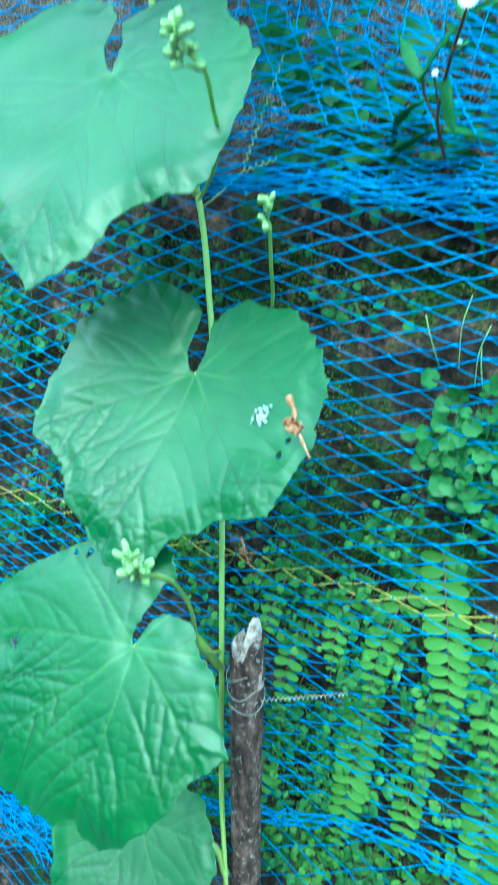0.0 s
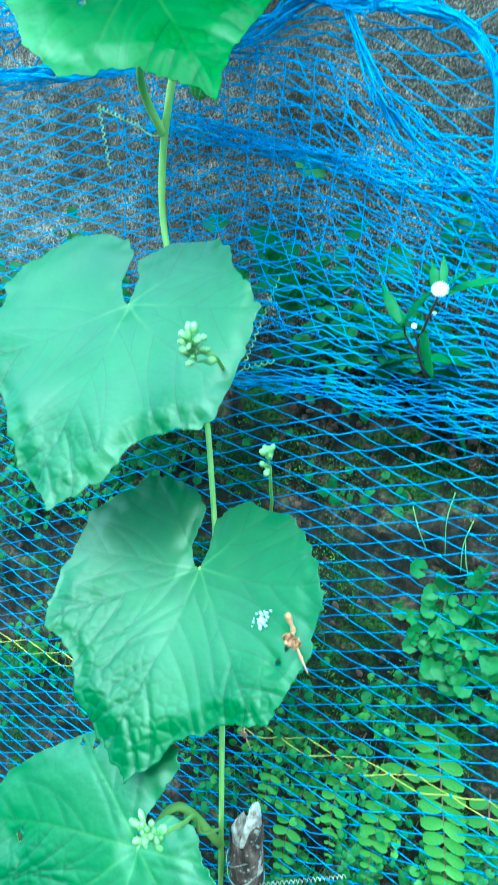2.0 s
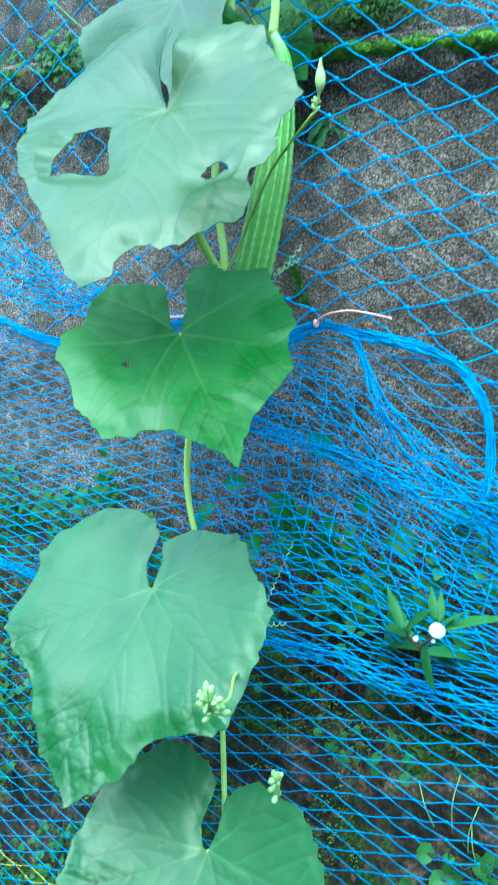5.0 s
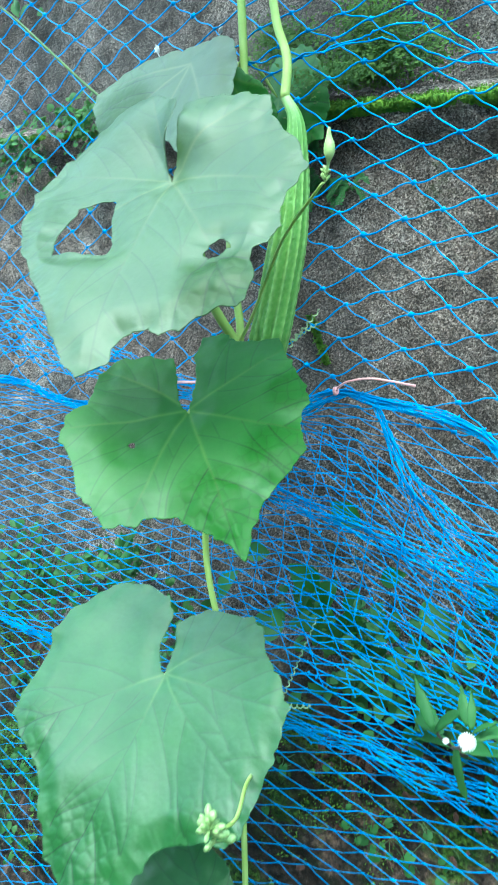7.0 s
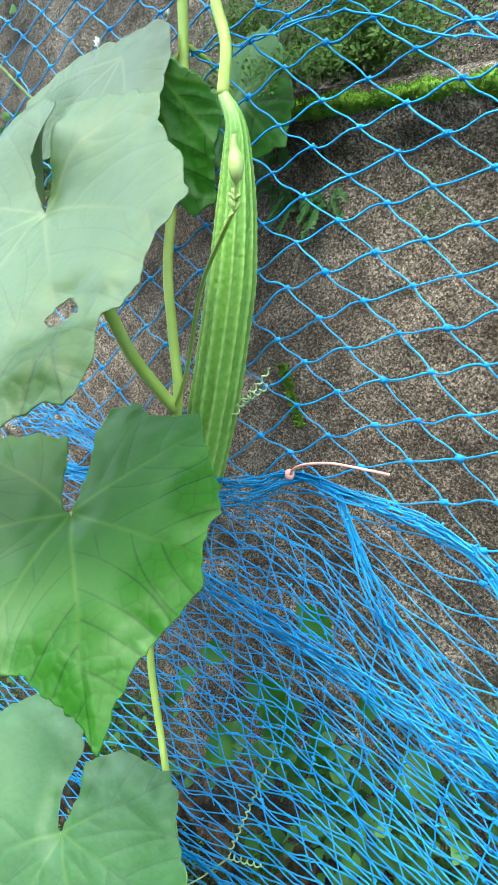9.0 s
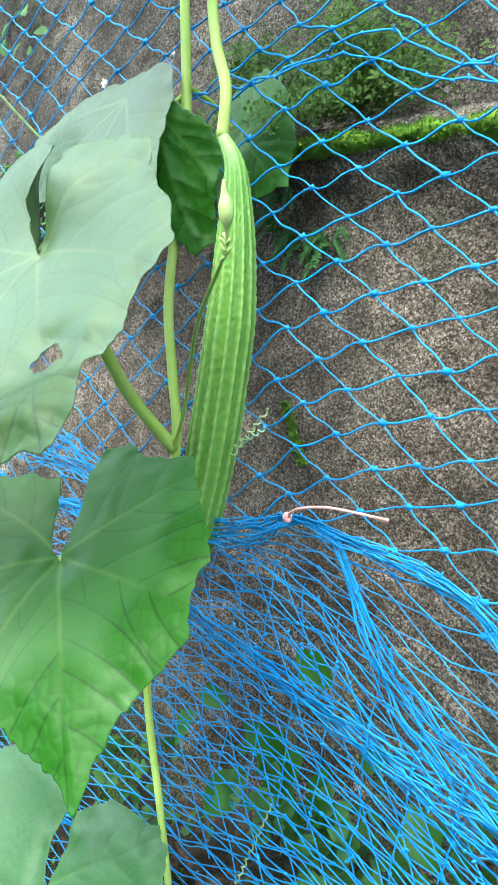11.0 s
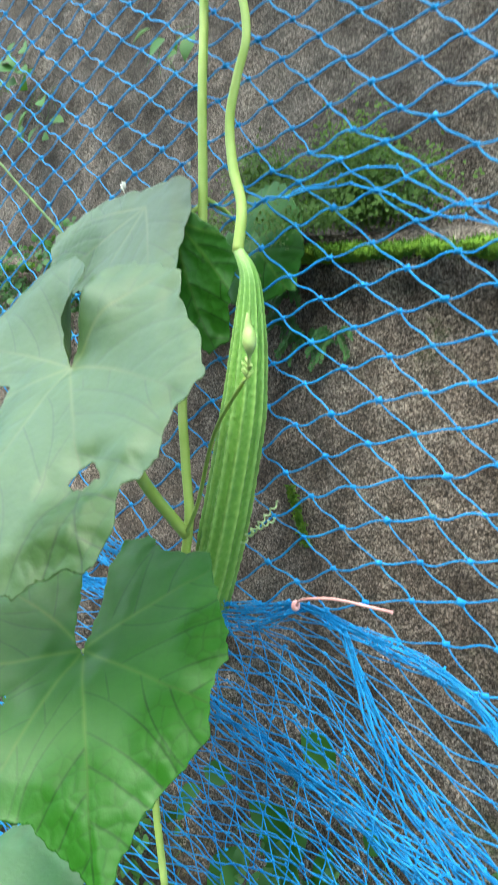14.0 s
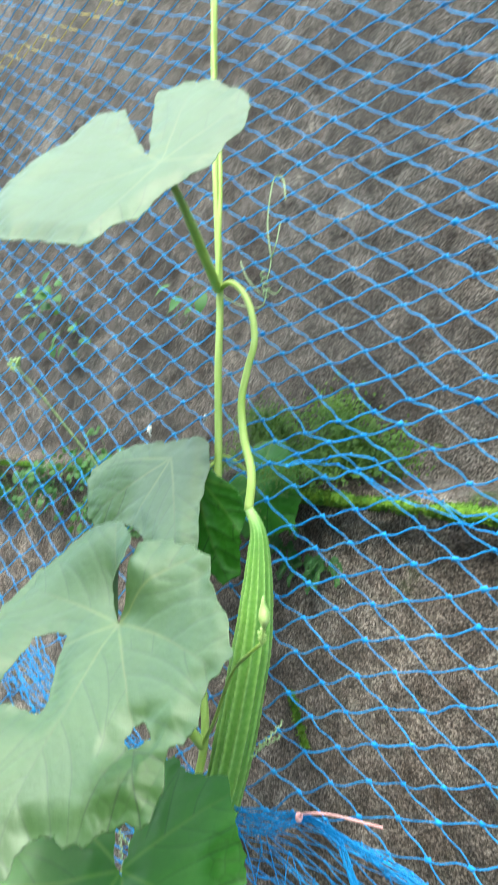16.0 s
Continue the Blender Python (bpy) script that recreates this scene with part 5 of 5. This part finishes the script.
def fern(base, tip, width, pairs, front, material=M_FERN, seed=0):
    """A hanging fern frond: a dark midrib and pinnae in pairs, each its own piece."""
    rnd = random.Random(seed)
    base, tip = Vector(base), Vector(tip)
    ob = thing("fern_frond", base, "bright green hanging fern frond with paired rounded leaflets", "fern", "fern fronds on the wall")
    mid = (base + tip) / 2 + Vector((rnd.uniform(-0.01, 0.01), -front, 0.01))
    line = spline([base, mid, tip], pairs)
    s = Soup()
    s.tube(line, [0.0011 - 0.0008 * k / (len(line) - 1) for k in range(len(line))], 5)
    under(part("midrib", s.mesh(), M_RED_STALK), ob)
    if "pinna" not in PINNA_MESH:
        me = bpy.data.meshes.new("pinna")
        me.from_pydata(PINNA[0], [], PINNA[1])
        me.materials.append(material)
        me.polygons.foreach_set("use_smooth", [True] * len(me.polygons))
        PINNA_MESH["pinna"] = me
    n = len(line)
    for k in range(2, n, 2):
        t = k / (n - 1)
        d = (line[min(k + 1, n - 1)] - line[k - 1]).normalized()
        w = width * (0.55 + 0.45 * math.sin(math.pi * min(1, 0.25 + t * 0.85))) * (1 - 0.45 * smooth(0.7, 1.0, t))
        for sgn in (-1, 1):
            y = Vector((sgn, -0.12, 0)) * 0.96 + d * 0.20 + Vector((0, 0, rnd.uniform(-0.12, 0.12)))
            y.normalize()
            face = Vector((rnd.uniform(-0.2, 0.2), -1, 0.45 + rnd.uniform(-0.25, 0.25)))
            z = (face - y * face.dot(y)).normalized()
            x = y.cross(z)
            m = Matrix((x, y, z)).transposed().to_4x4()
            ob2 = new("pinna", PINNA_MESH["pinna"])
            ob2.matrix_world = Matrix.Translation(line[k] - ob.location) @ m @ Matrix.Diagonal((w * 0.36, w * 0.60, w, 1))
            ob2.parent = ob
    return ob


def spray(place, count, length, seed=0):
    """A tuft of small arching sprays with tiny paired leaflets."""
    rnd = random.Random(seed)
    x0, z0 = place
    foot = Vector((x0, wall_y(x0, z0) - 0.002, z0))
    ob = thing("ledge_plant", foot, "tiny-leaved fern tuft rooted under the ledge", "plant", "plants on the ledge")
    ribs, leaves = Soup(), Soup()
    for k in range(count):
        d = Vector((rnd.uniform(-0.7, 1.0), -0.45, rnd.uniform(-0.5, 0.35))).normalized()
        L = length * rnd.uniform(0.5, 1.1)
        line = spline([foot, foot + d * L * 0.5 + Vector((0, 0, 0.004)), foot + d * L + Vector((0, 0, -0.010))], 8)
        for p in line:
            p.y = min(max(p.y, net_y(p.z) + 0.010), wall_y(p.x, p.z) - 0.003)
        ribs.tube(line, 0.0004, 4, cap=False)
        for m in range(3, len(line)):
            for sg in (-1, 1):
                side = d.cross(Vector((0, -1, 0.3))).normalized() * sg
                place_leaf(leaves, OVAL, line[m], side + d * 0.4 + jitter(0.2), (rnd.uniform(-0.4, 0.4), -1, 0.6), 0.0046 * rnd.uniform(0.7, 1.1))
    stuff(under(part("ribs", ribs.mesh(), M_RUNNER), ob))
    stuff(under(part("foliage", leaves.mesh(), M_HERB), ob))


def build_ferns():
    # base and tip of each frond: x, distance before the wall, z
    fronds = ((-0.090, 0.700, -0.047, 0.553, 0.046, 9), (-0.102, 0.678, -0.131, 0.549, 0.038, 8), (-0.156, 0.545, -0.157, 0.341, 0.046, 11),
              (-0.216, 0.610, -0.229, 0.500, 0.036, 7), (-0.239, 0.490, -0.259, 0.335, 0.036, 9), (-0.018, 0.475, 0.003, 0.300, 0.046, 10),
              (-0.095, 0.485, -0.085, 0.381, 0.036, 7), (-0.204, 0.300, -0.174, 0.150, 0.046, 8), (-0.165, 0.655, -0.172, 0.570, 0.032, 6),
              (-0.030, 0.640, -0.005, 0.520, 0.040, 7), (-0.130, 0.320, -0.125, 0.190, 0.042, 7), (-0.060, 0.300, -0.050, 0.170, 0.042, 7),
              (-0.240, 0.660, -0.255, 0.580, 0.030, 6), (-0.060, 0.560, -0.066, 0.480, 0.034, 6))
    for k, (x, z, x2, z2, w, pairs) in enumerate(fronds):
        fern((x, wall_y(x, z) - 0.005, z), (x2, net_y(z2) - 0.018, z2), w * 0.88, round(pairs * 1.6), 0.02, seed=k)


def build_creepers():
    rnd = random.Random(8)
    # dense small leaves over the lower wall
    for k in range(70):
        x, z = rnd.uniform(-0.38, 0.07), rnd.uniform(0.28, 0.675)
        creeper((x, z), (0.05, 0.05), 40, rnd.uniform(0.0075, 0.0115), ROUND, M_PLANT if k % 3 else M_FERN, depth=0.05, seed=100 + k)
    for k in range(30):
        x, z = rnd.uniform(-0.95, -0.42), rnd.uniform(0.46, 1.0)
        creeper((x, z), (0.06, 0.05), 44, rnd.uniform(0.010, 0.014), ROUND, depth=0.03, seed=200 + k)
    for k, (x, z) in enumerate(((-0.235, 0.790), (-0.245, 0.755), (-0.13, 0.715), (-0.06, 0.745), (-0.02, 0.735), (-0.25, 0.72))):
        creeper((x, z), (0.022, 0.022), 30, 0.012, ROUND, depth=0.03, seed=300 + k)
    # a larger round-leaved clump with thin upright stalks
    big = creeper((-0.080, 0.845), (0.020, 0.036), 80, 0.018, LOBED, M_PLANT, "round-leaved herb with thin upright stalks on the wall", "wall_herb", 0.04, "wall herbs", 0.03, seed=400)
    s = Soup()
    for x, z, dx, h in ((-0.106, 0.885, -0.012, 0.05), (-0.088, 0.885, 0.010, 0.07), (-0.072, 0.87, 0.012, 0.06), (-0.062, 0.86, -0.004, 0.05)):
        s.tube(spline([(x, wall_y(x, z) - 0.03, z), (x + dx * 0.4, wall_y(x, z) - 0.045, z + h * 0.6), (x + dx, wall_y(x, z) - 0.04, z + h)], 4), 0.0006, 5)
    under(part("stalks", s.mesh(), M_BUD), big)
    creeper((-0.028, 0.83), (0.020, 0.030), 45, 0.017, LOBED, M_PLANT, "round-leaved herb on the damp wall", "wall_herb", 0.04, "wall herbs", seed=401)
    creeper((-0.03, 0.79), (0.025, 0.025), 16, 0.018, ROUND, M_PLANT, seed=402)
    for k, (x, z) in enumerate(((-0.225, 0.955), (-0.20, 0.94), (-0.165, 0.955), (-0.30, 0.99), (-0.45, 1.0), (-0.55, 0.95))):
        creeper((x, z), (0.008, 0.008), 5, 0.012, ROUND, depth=0.015, seed=420 + k)
    # herbs on the step above the earth bank
    for k in range(22):
        x, z = rnd.uniform(-0.30, 0.06), 1.075 + rnd.uniform(0, 0.09)
        creeper((x, z), (0.03, 0.025), 14, rnd.uniform(0.014, 0.024), OVAL if k % 2 else ROUND, M_HERB if k % 2 else M_PLANT,
                "low broad-leaved weeds on the wall step", "weed_clump", 0.05, "weeds on the step", seed=500 + k)
    for k in range(20):
        x, z = rnd.uniform(-0.95, -0.42), 1.07 + rnd.uniform(0, 0.14)
        creeper((x, z), (0.04, 0.03), 20, rnd.uniform(0.012, 0.020), OVAL if k % 2 else ROUND, M_PLANT,
                "low broad-leaved weeds on the wall step", "weed_clump", 0.045, "weeds on the step", seed=540 + k)
    # bigger leaves lying behind the net
    for k, (x, z, sz) in enumerate(((-0.30, 1.20, 0.055), (-0.345, 1.16, 0.05), (-0.24, 1.235, 0.045), (-0.20, 1.16, 0.045))):
        creeper((x, z), (0.012, 0.012), 3, sz, OVAL, M_LEAF_DARK, "broad dark leaves pressed behind the net", "weed_clump", 0.03, "weeds on the step", seed=580 + k)
    # feathery growth on and under the ledge
    for k in range(15):
        x = rnd.uniform(-0.37, -0.15)
        z = ledge_z(x) + rnd.uniform(0.030, 0.110) - 0.3 * max(0, x + 0.22)
        creeper((x, z), (0.026, 0.022), 700, rnd.uniform(0.0035, 0.0055), TINY, M_GRASS, "feathery green growth on the concrete ledge", "ledge_plant", 0.05,
                "plants on the ledge", 0.003, seed=600 + k)
    for k in range(14):
        x = rnd.uniform(-1.0, -0.50)
        z = ledge_z(x) + rnd.uniform(-0.055, 0.030)
        creeper((x, z), (0.035, 0.018), 60, rnd.uniform(0.008, 0.012), ROUND, M_PLANT, "small round-leaved growth along the concrete ledge", "ledge_plant", 0.03,
                "plants on the ledge", 0.008, seed=630 + k)
    for k, (x, z) in enumerate(((-0.298, 1.622), (-0.275, 1.604), (-0.245, 1.598), (-0.29, 1.645))):
        spray((x, z), 7, 0.030, seed=650 + k)
    # sparse weeds on the upper wall
    for k, (x, z) in enumerate(((-0.862, 2.128), (-0.487, 1.983), (-0.728, 2.025), (-0.777, 2.051), (-0.82, 2.10), (-0.10, 1.21), (-0.06, 1.19))):
        creeper((x, z), (0.012, 0.012), 5, 0.028, OVAL, M_PLANT, "small weed rooted in the concrete", "weed_clump", 0.03, "weeds in the wall", seed=670 + k)


def build_daisy():
    """A white-flowered weed with lance leaves that has grown through the net."""
    ob = thing("false_daisy", (-0.090, wall_y(-0.09, 1.05), 1.05), "small weed with white button flower, grown through the net", "plant")
    foot = Vector((-0.110, wall_y(-0.11, 1.04), 1.04))
    head = Vector((-0.063, 0.538, 1.151))
    line = spline([foot, (-0.108, 0.675, 1.062), (-0.104, 0.630, 1.091), (-0.092, 0.597, 1.111), (-0.080, 0.570, 1.127), (-0.068, 0.548, 1.143), head], 6)
    s = Soup()
    s.tube(line, [0.0017 - 0.0008 * k / (len(line) - 1) for k in range(len(line))], 7)
    s.tube(spline([(-0.104, 0.630, 1.091), (-0.109, 0.612, 1.108), (-0.108, 0.603, 1.119)], 4), 0.0011, 6)
    s.tube(spline([(-0.100, 0.618, 1.098), (-0.098, 0.600, 1.112), (-0.096, 0.588, 1.118)], 4), 0.0008, 6)
    s.tube(spline([(-0.080, 0.570, 1.127), (-0.076, 0.562, 1.130), (-0.072, 0.560, 1.132)], 4), 0.0007, 6)
    under(part("stalk", s.mesh(), M_RED_STALK), ob)
    rnd = random.Random(3)
    leaves = (((-0.066, 0.556, 1.150), (-0.067, 0.565, 1.175), 0.95), ((-0.064, 0.552, 1.150), (-0.047, 0.550, 1.167), 0.9), ((-0.062, 0.550, 1.147), (-0.022, 0.575, 1.162), 0.8),
              ((-0.108, 0.600, 1.118), (-0.084, 0.585, 1.153), 1.1), ((-0.110, 0.602, 1.118), (-0.133, 0.615, 1.154), 0.9), ((-0.108, 0.640, 1.086), (-0.185, 0.695, 1.064), 0.7),
              ((-0.087, 0.588, 1.117), (-0.081, 0.575, 1.080), 1.15), ((-0.102, 0.640, 1.085), (-0.050, 0.695, 1.074), 0.85), ((-0.107, 0.675, 1.062), (-0.055, 0.705, 1.048), 0.9),
              ((-0.098, 0.700, 1.034), (-0.094, 0.700, 1.010), 1.3), ((-0.090, 0.700, 1.018), (-0.073, 0.710, 0.980), 1.0), ((-0.072, 0.568, 1.146), (-0.082, 0.580, 1.170), 1.2),
              ((-0.110, 0.620, 1.106), (-0.168, 0.685, 1.096), 0.85), ((-0.108, 0.602, 1.117), (-0.124, 0.620, 1.136), 1.3))
    for foot2, end, wide in leaves:
        s = Soup()
        along = Vector(end) - Vector(foot2)
        shape = ([(a * wide * 1.2, b, c * rnd.uniform(0.5, 1.3)) for a, b, c in LANCE[0]], LANCE[1])
        place_leaf(s, shape, foot2, along, (rnd.uniform(-0.6, 0.6), -0.6, rnd.uniform(0.7, 1.3)), along.length)
        lf = part("leaf", s.mesh(), M_WEED)
        sol = lf.modifiers.new("thickness", 'SOLIDIFY')
        sol.thickness = 0.0005
        under(lf, ob)
    for c, r in ((head, 0.0050), (Vector((-0.095, 0.587, 1.120)), 0.0021), (Vector((-0.072, 0.559, 1.133)), 0.0014)):
        s = Soup()
        axis = Vector((0.25, -0.75, 0.6)).normalized()
        a = axis.cross(Vector((0, 0, 1))).normalized()
        b = axis.cross(a)
        for ring, count in ((1.0, 22), (0.72, 16), (0.42, 10)):
            for k in range(count):
                q = 2 * math.pi * k / count + ring
                d = a * math.cos(q) + b * math.sin(q)
                p = c + d * r * ring * 0.55
                s.tube([p, p + (d * 0.5 + axis * 0.3) * r * 0.5, p + (d * 0.8 + axis * 0.15) * r * 0.85 * ring], [r * 0.06, r * 0.13, r * 0.08], 5)
        s.tube([c - axis * r * 0.4, c, c + axis * r * 0.28], [r * 0.3, r * 0.62, r * 0.2], 10)
        under(part("flower_head", s.mesh(), M_PETAL, None, "white button flower"), ob)
    # a second bud head further along the step
    s = Soup()
    c = Vector((-0.045, 0.675, 1.235))
    s.tube([c - Vector((0, 0, 0.003)), c, c + Vector((0, -0.002, 0.004))], [0.002, 0.005, 0.002], 9)
    under(part("flower_head", s.mesh(), M_PETAL, None, "white button flower"), ob)
    s = Soup()
    s.tube(spline([(-0.055, 0.69, 1.12), (-0.058, 0.685, 1.19), (-0.045, 0.677, 1.232)], 5), 0.0008, 5)
    under(part("stalk", s.mesh(), M_RED_STALK), ob)


def build_rubble():
    """Reddish stones bedded in the earth bank."""
    rnd = random.Random(21)
    kinds = []
    for k in range(5):
        bm = bmesh.new()
        bmesh.ops.create_icosphere(bm, subdivisions=1, radius=1)
        for v in bm.verts:
            v.co *= 1 + 0.55 * noise.noise(v.co * 1.5 + Vector((k * 7, 0, 0))) + 0.30 * noise.noise(v.co * 3.5 + Vector((0, k * 5, 0)))
        me = bpy.data.meshes.new("stone")
        bm.to_mesh(me)
        bm.free()
        me.materials.append(M_STONE)
        kinds.append(me)
    for k in range(230):
        x = rnd.uniform(-0.32, 0.04) if k < 175 else rnd.uniform(-0.9, -0.4)
        z = rnd.gauss(0.985, 0.024) if k % 6 else rnd.uniform(0.72, 0.95)
        ob = new("stone", kinds[k % 5])
        r = rnd.uniform(0.0022, 0.0050)
        ob.matrix_world = Matrix.Translation((x, wall_y(x, z) - 0.002, z)) @ Euler((rnd.random() * 6, rnd.random() * 6, rnd.random() * 6)).to_matrix().to_4x4() @ Matrix.Diagonal((r * 1.5, r, r * 0.8, 1))
        tagged(ob, "rough reddish-brown stone bedded in the bank", "stone", "stones in the bank")


build_rubble()
build_ferns()
build_creepers()
build_daisy()
